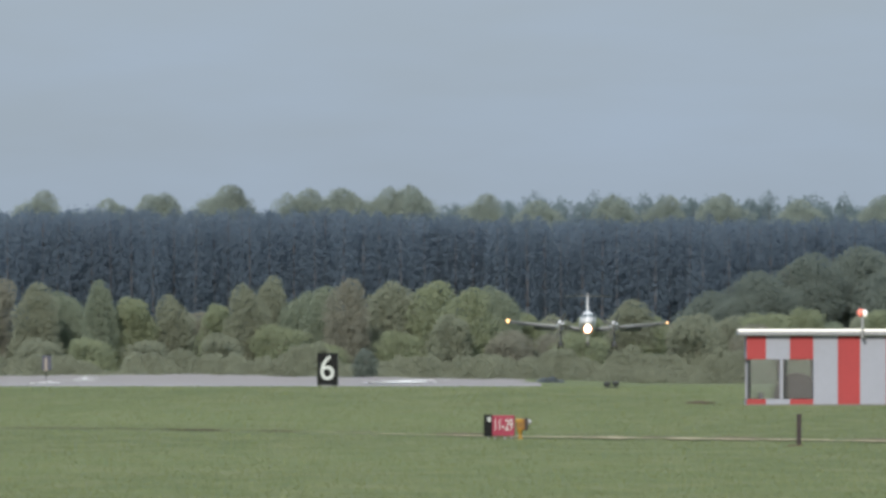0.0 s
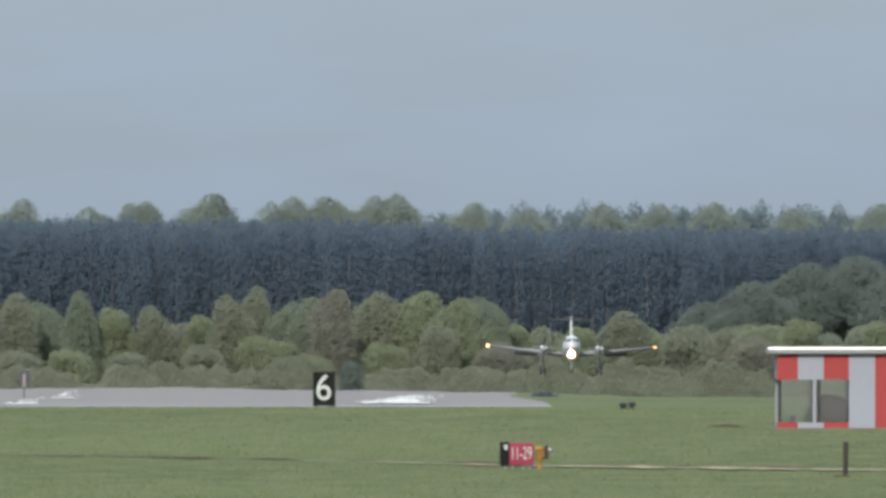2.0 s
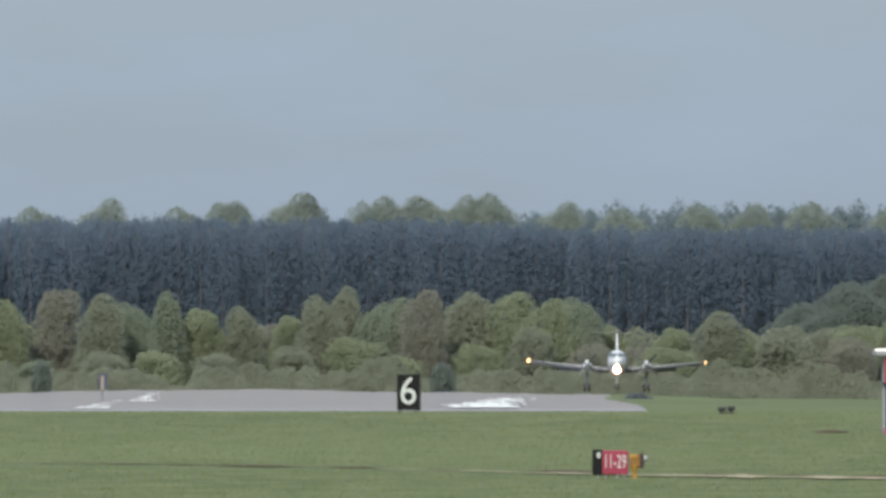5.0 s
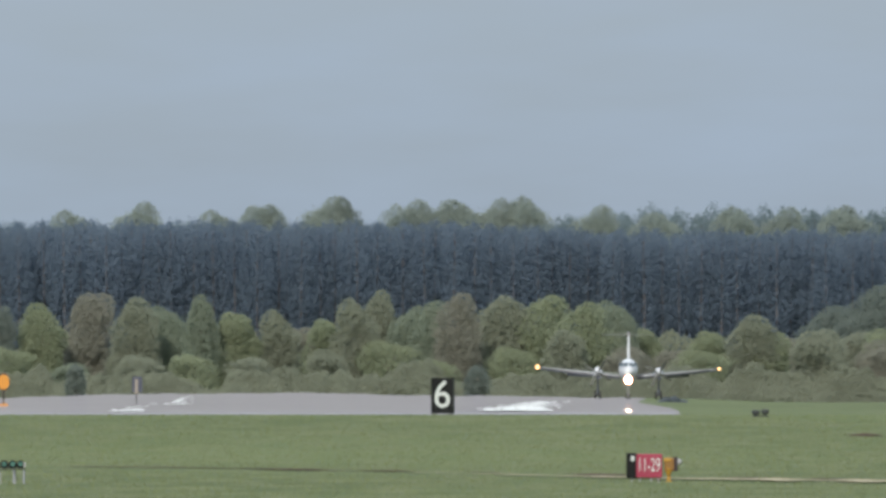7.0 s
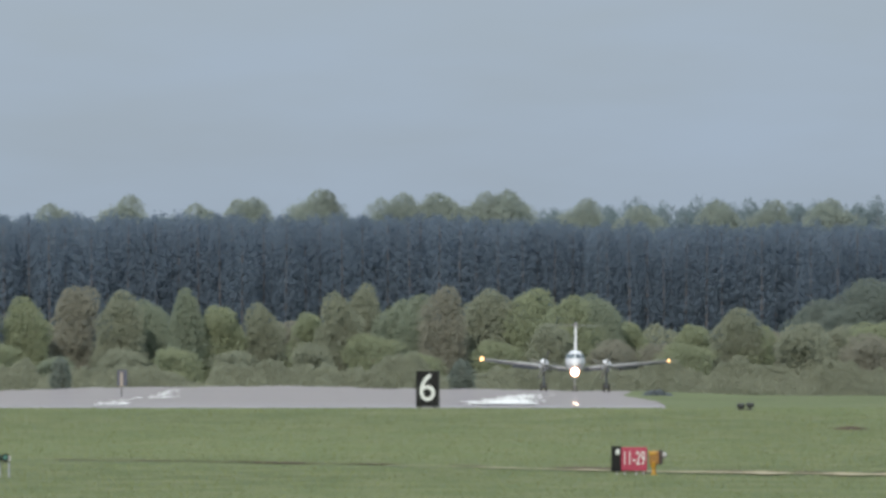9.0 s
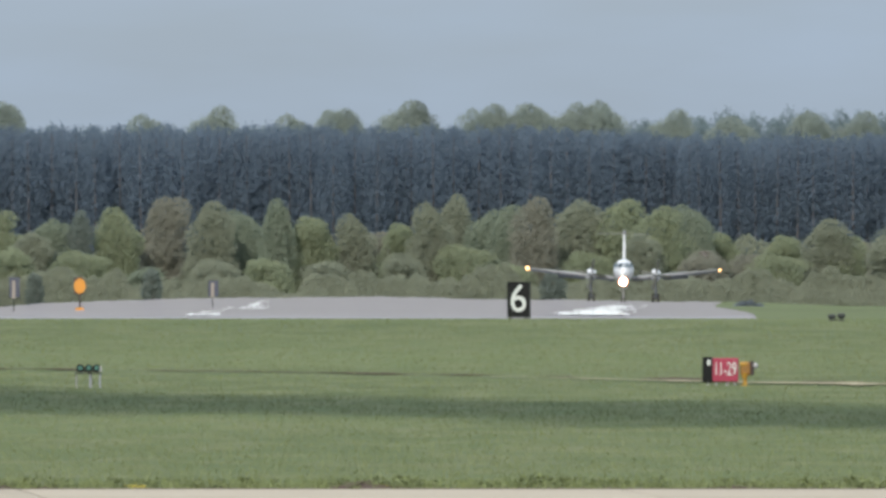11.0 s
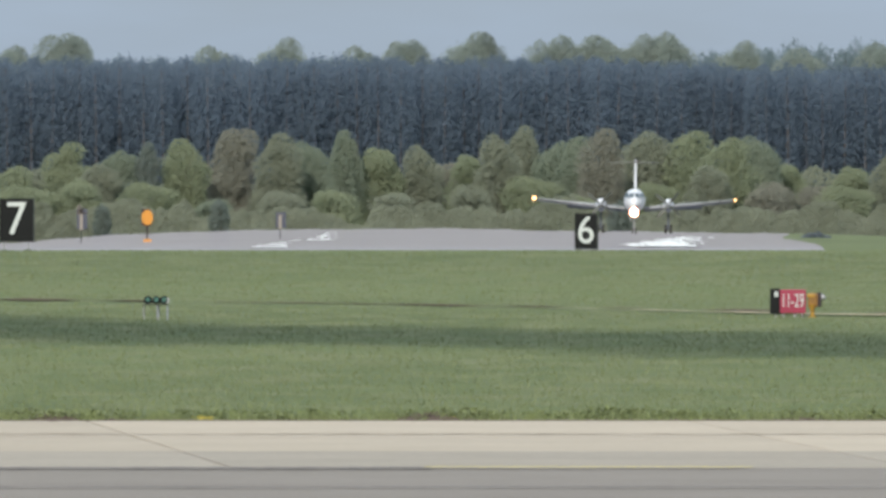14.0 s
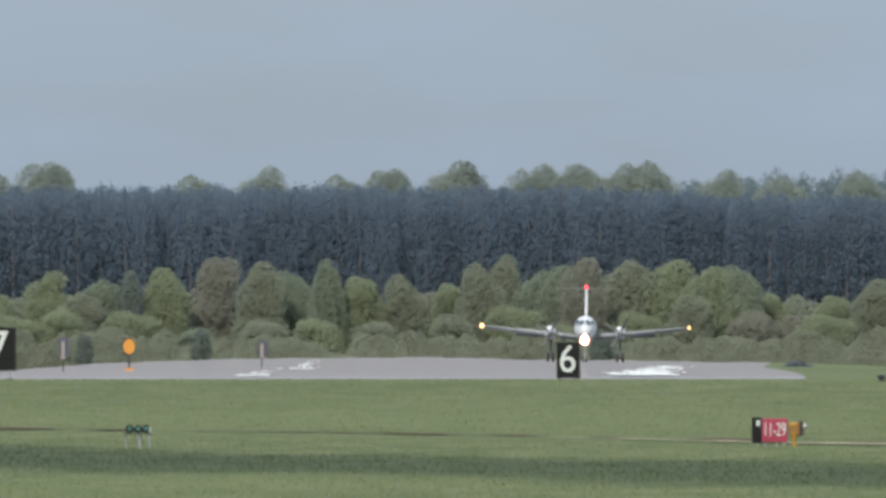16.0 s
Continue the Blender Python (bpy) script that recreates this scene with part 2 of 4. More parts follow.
def glazed(m, share):
    """Gives a surface the mirror that it shows at the very flat angle at which it is seen."""
    nt = m.node_tree
    p, out = nt.nodes["Principled BSDF"], nt.nodes["Material Output"]
    g = nt.nodes.new("ShaderNodeBsdfGlossy")
    g.inputs["Roughness"].default_value = 0.008
    g.inputs["Color"].default_value = (0.75, 0.75, 0.75, 1)
    mx = nt.nodes.new("ShaderNodeMixShader")
    mx.inputs["Fac"].default_value = share
    nt.links.new(p.outputs[0], mx.inputs[1])
    nt.links.new(g.outputs[0], mx.inputs[2])
    nt.links.new(mx.outputs[0], out.inputs["Surface"])
    return m


# near-white colour stands for the mirage glare on the runway
M_GLARE = glazed(material("runway_glare_white", (0.86, 0.86, 0.84), 0.7, vary=0.1, scale=0.08, fine=0.5, bump=0.0), 0.25)
M_GROUND = ground_material()
M_RUNWAY = glazed(material("runway_concrete", (0.212, 0.193, 0.196), 0.9, vary=0.16, scale=0.03, fine=0.3, bump=0.0), 0.28)

# ---------------------------------------------------------------- plan
FOCUS = 784 / math.tan(radians(1.25))
PROFILE_Y = [-900, 0, 650, 829, 2420, 2600, 5200]
PROFILE_Z = [-2.0, 0.0, 4.106, 5.13, 1.8, 0.7, -6.0]


def ground_z(x, y):
    z = np.interp(y, PROFILE_Y, PROFILE_Z)
    ramp = np.clip((np.asarray(y) - 1000) / 700, 0, 1) * np.clip((2900 - np.asarray(y)) / 400, 0, 1)
    turn = np.asarray(x) / np.maximum(np.asarray(y), 300) * FOCUS + 784
    wave = (0.05 * np.sin(np.asarray(x) * 0.16) + 0.05 * np.sin(np.asarray(x) * 0.29 + 1) + 0.03 * np.sin(np.asarray(x) * 0.83 + 2)
            + 0.018 * np.sin(np.asarray(x) * 1.9))
    return z + ramp * (0.4 * np.exp(-((turn - 690) / 230) ** 2) - 1.3 * np.exp(-((turn + 50) / 240) ** 2)
                       - 0.7 * np.exp(-((turn - 1750) / 330) ** 2) + wave)


def across(turn, y):
    """x of a place at the distance y whose bearing is turn."""
    return (turn - 784) / FOCUS * y


def spot(turn, y, up=0.0):
    x = across(turn, y)
    return Vector((x, y, float(ground_z(x, y)) + up))


# ---------------------------------------------------------------- mesh tools
def part(name, bm, mat, parent=None, label="", smooth=False, at=None):
    """Links a bmesh as one mesh object, under a thing or a part."""
    me = bpy.data.meshes.new(name)
    bm.to_mesh(me)
    bm.free()
    me.materials.append(mat)
    if smooth:
        me.polygons.foreach_set("use_smooth", [True] * len(me.polygons))
    ob = new(name, me)
    if parent:
        ob.parent = parent
    if at is not None:
        ob.matrix_basis = at
    if label:
        ob["label"] = label
    return ob


def thing(name, at, label, category, group="", kind=""):
    ob = new(name)
    ob.empty_display_size = 0.2
    ob.matrix_basis = at if isinstance(at, Matrix) else Matrix.Translation(at)
    return tagged(ob, label, category, group, kind)


def box(bm, c, s, bevel=0.0):
    r = bmesh.ops.create_cube(bm, size=1, matrix=Matrix.Translation(c) @ Matrix.Diagonal((*s, 1)))
    if bevel:
        edges = list({e for v in r["verts"] for e in v.link_edges})
        bmesh.ops.bevel(bm, geom=edges, offset=bevel, segments=2, affect="EDGES", profile=0.5)
    return bm


def rod(bm, a, b, r0, r1=None, seg=10):
    a, b = Vector(a), Vector(b)
    turn = (b - a).to_track_quat("Z", "Y").to_matrix().to_4x4()
    bmesh.ops.create_cone(bm, cap_ends=True, segments=seg, radius1=r0, radius2=r0 if r1 is None else r1,
                          depth=(b - a).length, matrix=Matrix.Translation((a + b) / 2) @ turn)
    return bm


def ball(bm, c, r, seg=12):
    r = (r, r, r) if isinstance(r, (int, float)) else r
    bmesh.ops.create_uvsphere(bm, u_segments=seg, v_segments=seg // 2 + 1, radius=1,
                              matrix=Matrix.Translation(c) @ Matrix.Diagonal((*r, 1)))
    return bm


def rings(bm, sections, cap=True):
    """Skin through closed sections, each a list of points."""
    rows = [[bm.verts.new(p) for p in s] for s in sections]
    for a, b in zip(rows, rows[1:]):
        for i in range(len(a)):
            j = (i + 1) % len(a)
            bm.faces.new((a[i], a[j], b[j], b[i]))
    if cap:
        bm.faces.new(rows[0][::-1])
        bm.faces.new(rows[-1])
    bmesh.ops.recalc_face_normals(bm, faces=bm.faces)
    return bm


def lettering(text, height, mat, parent, at, depth=0.012, name="lettering", squeeze=1.0):
    cu = bpy.data.curves.new(name, "FONT")
    cu.body, cu.align_x, cu.align_y, cu.extrude = text, "CENTER", "CENTER", depth
    cu.size = height * 1.38
    tmp = bpy.data.objects.new(name, cu)
    me = bpy.data.meshes.new_from_object(tmp)
    bpy.data.objects.remove(tmp)
    me.materials.clear()
    me.materials.append(mat)
    ob = new(name, me)
    ob.parent = parent
    ob.matrix_basis = at @ pose(0, 0, 0, 90) @ Matrix.Diagonal((squeeze, 1, 1, 1))
    return ob


def mesh_object(name, verts, faces, mats, index=None, smooth=False):
    """verts n x 3, faces as quads or triangles in an array."""
    me = bpy.data.meshes.new(name)
    verts, faces = np.asarray(verts, dtype=np.float32), np.asarray(faces, dtype=np.int32)
    k = faces.shape[1]
    me.vertices.add(len(verts))
    me.vertices.foreach_set("co", verts.ravel())
    me.loops.add(faces.size)
    me.loops.foreach_set("vertex_index", faces.ravel())
    me.polygons.add(len(faces))
    me.polygons.foreach_set("loop_start", np.arange(0, faces.size, k, dtype=np.int32))
    for m in mats:
        me.materials.append(m)
    if index is not None:
        me.polygons.foreach_set("material_index", np.asarray(index, dtype=np.int32))
    if smooth:
        me.polygons.foreach_set("use_smooth", np.ones(len(faces), dtype=bool))
    me.update(calc_edges=True)
    return new(name, me)


def sheet(name, xs, ys, mat, lift=0.0, left=None, right=None, sunk=0.0):
    """A strip of the ground, over columns xs and rows ys; left and right give its sides by distance."""
    ys = np.asarray(ys, float)
    if left is None:
        X, Y = np.meshgrid(xs, ys)
    else:
        u = np.linspace(0, 1, xs)
        lo = np.array([left(y) for y in ys])[:, None]
        hi = np.array([right(y) for y in ys])[:, None]
        X, Y = lo + (hi - lo) * u[None, :], np.repeat(ys[:, None], xs, 1)
    Z = ground_z(X, Y) + lift
    if sunk:                            # the near rim and the right rim run into the turf
        Z[0, :] -= sunk
        Z[:, -1] -= sunk
    n, k = X.shape
    v = np.stack([X, Y, Z], -1).reshape(-1, 3)
    i = (np.arange(n - 1)[:, None] * k + np.arange(k - 1)[None, :]).ravel()
    f = np.stack([i, i + 1, i + k + 1, i + k], -1)
    return mesh_object(name, v, f, [mat], smooth=True)


rng = np.random.default_rng(7)

# ---------------------------------------------------------------- ground
xs = np.concatenate([[-4000, -2000, -900, -400], np.arange(-200, 241, 4), [420, 900, 2000, 4000]])
ys = np.concatenate([[-900, -500, -250, -100, 0, 100, 200, 300], np.arange(340, 829, 15), [829],
                     np.arange(850, 2420, 30), [2420], np.arange(2440, 2600, 20), [2600], np.arange(2650, 3400, 50),
                     [3700, 4200, 4950]])
tagged(sheet("ground", xs, ys, M_GROUND), "flat green airfield meadow reaching to the woods", "meadow", kind="structure")


def runway_right(y):
    wobble = 6 * noise.noise(Vector((y * 0.02, 0, 3)))
    return across(np.interp(y, [834, 1000, 1250, 1600, 2000, 2420], [1462, 1450, 1418, 1390, 1385, 1400]) + wobble, y)


tagged(sheet("runway", 260, np.concatenate([np.arange(834, 1300, 12), np.arange(1300, 2400, 25)]), M_RUNWAY, 0.1,
             lambda y: across(-700, y), runway_right, 0.16),
       "pale grey concrete runway shining in the heat", "runway", kind="structure")


def patch(turn0, turn1, y0, y1, seed, label, count=26):
    """White blobs with torn outline on the runway, painted for its shimmering glare."""
    r = np.random.default_rng(seed)
    bm = bmesh.new()
    for _ in range(count):
        u = r.random() ** 2.2
        y = y0 + (y1 - y0) * u
        mid = turn0 + (turn1 - turn0) * (0.38 + u * 0.45 + r.normal(0, 0.2) * (1 - 0.6 * u))
        half = abs(turn1 - turn0) * (0.02 + 0.11 * r.random() ** 2) * (1 - 0.6 * u)
        length = (y1 - y0) * (0.006 + 0.03 * r.random())
        pts = []
        for a in np.linspace(0, 2 * math.pi, 14, endpoint=False):
            k = 1 + 0.35 * r.normal()
            pts.append((mid + half * math.cos(a) * k, min(max(y + length * math.sin(a) * k, 848), 2350)))
        lift = 0.13 + 0.0001 * _
        bm.faces.new([bm.verts.new(spot(p, q, lift)) for p, q in pts])
    bmesh.ops.recalc_face_normals(bm, faces=bm.faces)
    return tagged(part("runway_marking", bm, M_GLARE), label, "marking", "markings on the runway", "structure")


patch(1108, 1250, 850, 1480, 1, "broad white patch painted for the glare on the runway", 300)
patch(445, 530, 850, 1150, 2, "white patch painted for glare on the grey runway", 70)
patch(535, 600, 1150, 1750, 3, "white patch painted for glare further along the runway", 60)

# taxiway in front
slab_rows = [437.5, 421.5, 404.0, 388.4]
tagged(sheet("taxiway", np.arange(-60, 61, 6), np.linspace(240, 388.4, 20), M_ASPHALT, 0.05),
       "worn grey asphalt taxiway", "taxiway", kind="structure")


# ---------------------------------------------------------------- woods
def leaf_faces(centres, size, r, normals=None, corners=4):
    """Small leaves round the given centres, turned at random or roughly along normals."""
    n = len(centres)
    a = r.normal(size=(n, 3))
    if normals is not None:
        out = normals + 0.2 * r.normal(size=(n, 3))
        a = np.cross(out, a)
    a /= np.linalg.norm(a, axis=1)[:, None]
    b = np.cross(a, r.normal(size=(n, 3)) if normals is None else out)
    b /= np.linalg.norm(b, axis=1)[:, None]
    s = size * (0.6 + 0.8 * r.random(n))[:, None]
    a, b = a * s, b * s * 0.7
    if corners == 3:
        v = np.stack([centres - a, centres + b - a * 0.1, centres + a - b * 0.4], 1).reshape(-1, 3)
    else:
        v = np.stack([centres - a, centres + b * 0.8, centres + a, centres - b * 0.8], 1).reshape(-1, 3)
    return v, np.arange(corners * n).reshape(-1, corners)


def tube(points, radii, seg=6):
    """A tapered limb through points."""
    vs, fs = [], []
    for i, (p, rad) in enumerate(zip(points, radii)):
        for k in range(seg):
            a = 2 * math.pi * k / seg
            vs.append((p[0] + rad * math.cos(a), p[1] + rad * math.sin(a), p[2]))
        if i:
            for k in range(seg):
                o, q = (i - 1) * seg, i * seg
                fs.append((o + k, o + (k + 1) % seg, q + (k + 1) % seg, q + k))
    return np.array(vs), np.array(fs)


def join(pieces):
    vs, fs, n = [], [], 0
    for v, f in pieces:
        vs.append(v)
        fs.append(f + n)
        n += len(v)
    return np.concatenate(vs), np.concatenate(fs)


def drift(r, n, low, h, wide, size, corners=3, depth=0.14, bump=0.3, at=(0, 0)):
    """Loose leaves over a crown whose half width at the share u of its height is wide(u)."""
    seed = r.uniform(0, 50)
    u = r.random(n * 3)
    w = np.array([wide(q) for q in u])
    keep = r.random(n * 3) < (w + 0.15 * w.max()) / (1.15 * w.max())
    u, w = u[keep][:n], w[keep][:n]
    n = len(u)
    a = r.uniform(0, 2 * math.pi, n)
    lobes = np.array([noise.fractal(Vector((math.cos(p) * 1.2 + seed, math.sin(p) * 1.2, q * h / 4.0)), 0.9, 2.0, 2) for p, q in zip(a, u)])
    rad = w * (1 + bump * lobes) * (1 - depth * np.abs(r.normal(size=n))) * (1 + 0.03 * r.normal(size=n))
    c = np.stack([at[0] + rad * np.cos(a), at[1] + rad * np.sin(a), low * h + u * (1 - low) * h + 0.012 * h * r.normal(size=n)], -1)
    facing = np.array([-0.12, -0.62, 0.5]) + 0.3 * r.normal(size=(n, 3)) + 0.25 * np.stack([np.cos(a), np.sin(a), 0.5 * u], -1)
    return leaf_faces(c, size, r, facing, corners)


def pine(r, h, bare):
    """Trunk and crown of one Scots pine at the origin."""
    lean = r.normal(0, 0.012, 2)
    pts = [(lean[0] * z, lean[1] * z, z) for z in np.linspace(0, h * 0.96, 6)]
    trunk = tube(pts, np.linspace(0.2, 0.05, 6) * h / 22)
    reach = r.uniform(2.1, 3.1)
    blunt = r.uniform(4.0, 8.0)
    crown = drift(r, 1900, bare, h, lambda u: reach * (0.5 + 0.5 * min(1, u * 2.5)) * max(0.02, 1 - u ** blunt) ** 0.5, 0.22, 3, 0.4, 0.4)
    crown[0][:, :2] += np.outer(crown[0][:, 2], lean)
    return trunk, crown


def pine_wood(name, y0, rows, gap, height, spread, turns, label, bare0, seed, mat=M_PINE, east=0.0):
    r = np.random.default_rng(seed)
    wood, leaves = [], []
    kinds = [pine(r, height * (0.955 + 0.055 * r.random()), bare0 + 0.22 * r.random()) for _ in range(16)]
    for row in range(rows):
        y = y0 + row * 6.5
        x = across(turns[0], y)
        while x < across(turns[1], y):
            x += gap * (0.65 + 0.7 * r.random())
            yy = y + r.normal(0, 1.6)
            t, c = kinds[r.integers(len(kinds))]
            a = r.uniform(-0.6, 0.6)
            turn = np.array([[math.cos(a), -math.sin(a), 0], [math.sin(a), math.cos(a), 0], [0, 0, 1]])
            s = np.array([1, 1, 1 + r.normal(0, spread) + east * min(max((x - 22) / 26, 0), 1)])
            base = np.array([x, yy, float(ground_z(x, yy)) - 0.05])
            wood.append(((t[0] * s) @ turn.T + base, t[1]))
            leaves.append(((c[0] * s) @ turn.T + base, c[1]))
    top = mesh_object(name, *join(leaves), [mat])
    stems = mesh_object("trunks", *join(wood), [M_PINE_BARK])
    stems.parent = top
    stems["kind"] = "stuff"
    return tagged(top, label, "woods", kind="stuff")


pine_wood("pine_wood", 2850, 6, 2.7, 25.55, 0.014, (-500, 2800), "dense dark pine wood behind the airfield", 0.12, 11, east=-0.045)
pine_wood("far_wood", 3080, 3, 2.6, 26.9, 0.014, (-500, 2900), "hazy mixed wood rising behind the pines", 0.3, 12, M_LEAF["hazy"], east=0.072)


def thicket(name, y, turns, low_row, high_row, mat, count, size, seed, label):
    """A continuous bank of young growth with a lumpy face and an uneven top."""
    r = np.random.default_rng(seed)
    x = r.uniform(across(turns[0], y), across(turns[1], y), count)
    base = ground_z(x, np.full(count, float(y)))
    rough = np.array([noise.fractal(Vector((q * 0.11, seed, 0)), 0.7, 2.0, 4) for q in x])
    low = EYE + (330 - low_row) / FOCUS * y
    high = EYE + (330 - high_row) / FOCUS * y
    top = np.clip(low + (high - low) * (0.5 + 0.7 * rough), 1, high + 2) - base
    u = r.random(count) ** 0.85
    z = base + u * top
    lump = np.array([noise.noise(Vector((a * 0.45, b * 0.45, seed))) for a, b in zip(x, z)])
    yy = y + 1.0 * lump + 3.5 * u + r.normal(0, 0.3, count)
    facing = np.stack([0.5 * r.normal(size=count), np.full(count, -1.0), np.full(count, 0.55)], -1)
    ob = mesh_object(name, *leaf_faces(np.stack([x, yy, z], -1), size, r, facing), [mat])
    return tagged(ob, label, "undergrowth", kind="stuff")


thicket("thicket", 2640, (-300, 2600), 362, 305, M_LEAF["olive"], 80000, 0.22, 31, "olive-brown young growth along the edge of the wood")
thicket("brushwood", 2572, (-300, 2600), 412, 352, M_LEAF["olive"], 110000, 0.16, 33, "olive brushwood at the foot of the trees")
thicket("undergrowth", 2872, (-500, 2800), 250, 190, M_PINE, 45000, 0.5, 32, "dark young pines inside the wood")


def broadleaf(name, r, h, half, leaf, label, loose=1.0, low=0.16):
    """A tree: tapered trunk with limbs, and a crown of many small leaves with gaps."""
    top = thing(name, Vector((0, 0, 0)), label, "tree", "trees at the edge of the wood")
    pieces = [tube([(0, 0, -0.05), (0.1, 0, h * 0.3), (0.15, 0.1, h * 0.6), (0.1, 0.1, h * 0.9)],
                   [0.028 * h * 0.6, 0.02 * h * 0.6, 0.011 * h * 0.6, 0.02])]
    blunt = r.uniform(2.6, 5.0)           # how full the shoulders are
    foot = r.uniform(0.75, 0.95)

    def wide(u):
        return half * 0.86 * (foot + (1 - foot) * min(1, u * 2.2)) * max(0.0, 1 - u ** blunt) ** 0.5

    def lobe(u):
        return half * 0.5 * math.sqrt(max(0.0, 1 - (2 * u - 1) ** 2))

    for i in range(10):
        u, a = r.random(), r.random() * 6.3
        c = (wide(u) * 0.8 * math.cos(a), wide(u) * 0.8 * math.sin(a), (low + u * (1 - low)) * h * 0.97)
        pieces.append(tube([(0.1, 0, c[2] * 0.6), (c[0] * 0.6, c[1] * 0.6, c[2] * 0.85), c], [0.1, 0.05, 0.015], 4))
    trunk = mesh_object("trunk", *join(pieces), [M_BARK])
    area = 1.57 * half * h * (1 - low)
    leaves = [drift(r, int(125 * area), low, h * 0.94, wide, 0.15, 4, 0.35, 0.5)]
    for i in range(7):                  # boughs that break the outline
        a, q = r.uniform(0, 6.3), half * r.uniform(0.25, 0.62)
        tall = min(h * r.uniform(0.2, 0.42), half * 1.7)
        foot_at = r.uniform(max(low, 0.15), 1) * (h - tall) if i else h - tall
        if not i:
            q *= 0.5
        bough = drift(r, int(85 * tall * half * 0.8), 0.0, tall, lobe, 0.15, 4, 0.35, 0.4, (q * math.cos(a), q * math.sin(a)))
        bough[0][:, 2] += foot_at
        leaves.append(bough)
    crown = mesh_object("crown", *join(leaves), [M_LEAF[leaf]])
    trunk.parent = crown.parent = top
    return top


LEAF_WORDS = {"fresh": "broadleaf tree in fresh light green spring leaf", "green": "mid-green broadleaf tree in young leaf",
              "olive": "olive-green broadleaf tree coming into leaf", "brown": "brownish budding tree, hardly in leaf",
              "dark": "dark green broadleaf tree before the pines", "pale": "pale green tall tree above the pines"}
tree_kinds = {}


def plant(turn, y, top_row, half_row, leaf, name="broadleaf_tree", low=0.04):
    """A tree whose top and half width are given by bearing rows at the distance y."""
    base = spot(turn, y)
    h = EYE + (330 - top_row) / FOCUS * y - base.z
    half = (1.9 if name == "tall_tree" else 1.08) * half_row / FOCUS * y
    pick = (leaf, name, round(h / half, 0), int(rng.integers(2)))
    if pick not in tree_kinds:
        tree_kinds[pick] = (broadleaf(name, rng, h, half, leaf, LEAF_WORDS[leaf], low=low), h, half)
        tree_kinds[pick][0].matrix_basis = Matrix.Translation(base)
        return tree_kinds[pick][0]
    src, h0, half0 = tree_kinds[pick]
    ob = copy_thing(src, Matrix.Translation(base) @ pose(0, 0, 0, 0, 0, float(rng.uniform(-35, 35))))
    ob.scale = (half / half0, half / half0, h / h0)
    return ob


WEST_TREES = [  # bearing, row of the top, half width, leaf
    (-60, 275, 62, "green"), (20, 305, 50, "fresh"), (55, 310, 55, "olive"), (118, 262, 42, "fresh"), (165, 300, 42, "olive"),
    (205, 278, 46, "green"), (258, 262, 30, "dark"), (325, 256, 46, "fresh"), (408, 238, 50, "brown"), (488, 246, 50, "olive"),
    (545, 262, 48, "green"), (607, 241, 34, "green"), (668, 272, 48, "fresh"), (742, 268, 40, "olive"), (785, 300, 34, "brown"),
    (830, 284, 42, "fresh"), (878, 248, 42, "olive"), (922, 233, 40, "olive"), (985, 262, 48, "green"), (1018, 252, 40, "green"),
    (1062, 238, 46, "brown"),
]
EAST_TREES = [
    (1135, 243, 56, "olive"), (1215, 243, 62, "fresh"), (1285, 255, 56, "fresh"), (1338, 252, 50, "green"),
    (1396, 300, 36, "fresh"), (1440, 340, 45, "brown"), (1508, 306, 44, "fresh"), (1578, 277, 56, "olive"), (1640, 318, 50, "brown"),
    (1705, 302, 58, "olive"), (1768, 306, 56, "olive"), (1828, 302, 54, "fresh"), (1900, 292, 48, "fresh"), (1960, 318, 52, "green"),
    (2030, 300, 56, "olive"), (2110, 290, 56, "green"), (2190, 296, 60, "fresh"), (2280, 285, 60, "olive"), (2370, 290, 60, "green"),
]
for turn, row, half, leaf in WEST_TREES + EAST_TREES:
    plant(turn, 2600 + float(rng.uniform(-14, 14)), row, half, leaf)
for turn in range(-80, 2420, 112):      # lower growth along the edge
    plant(turn + float(rng.uniform(-16, 16)), 2584 + float(rng.uniform(-6, 6)), 330 + float(rng.uniform(-40, 34)),
          52 + float(rng.uniform(-8, 8)), ("olive", "brown", "fresh", "green")[int(rng.integers(4))], "bush", 0.02)
for turn, row, half in ((1730, 262, 80), (1810, 225, 90), (1900, 192, 100), (2000, 180, 105), (2110, 178, 110), (2220, 180, 110),
                        (2330, 185, 110)):
    plant(turn, 2690 + float(rng.uniform(-10, 10)), row, half, "dark", low=0.1)
for turn, row, half in ((1095, 366, 24), (388, 364, 20), (180, 372, 18)):
    plant(turn, 2540, row, half, "dark", "bush", 0.02)
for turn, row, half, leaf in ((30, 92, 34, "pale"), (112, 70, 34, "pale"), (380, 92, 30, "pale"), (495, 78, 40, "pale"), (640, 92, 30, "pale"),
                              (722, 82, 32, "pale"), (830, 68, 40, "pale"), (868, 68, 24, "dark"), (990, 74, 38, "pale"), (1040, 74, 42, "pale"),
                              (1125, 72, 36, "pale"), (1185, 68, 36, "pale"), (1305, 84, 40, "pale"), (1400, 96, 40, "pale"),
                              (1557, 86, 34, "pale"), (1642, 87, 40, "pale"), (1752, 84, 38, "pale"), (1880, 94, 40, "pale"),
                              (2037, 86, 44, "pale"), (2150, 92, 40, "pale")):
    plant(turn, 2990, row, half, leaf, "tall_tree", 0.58)


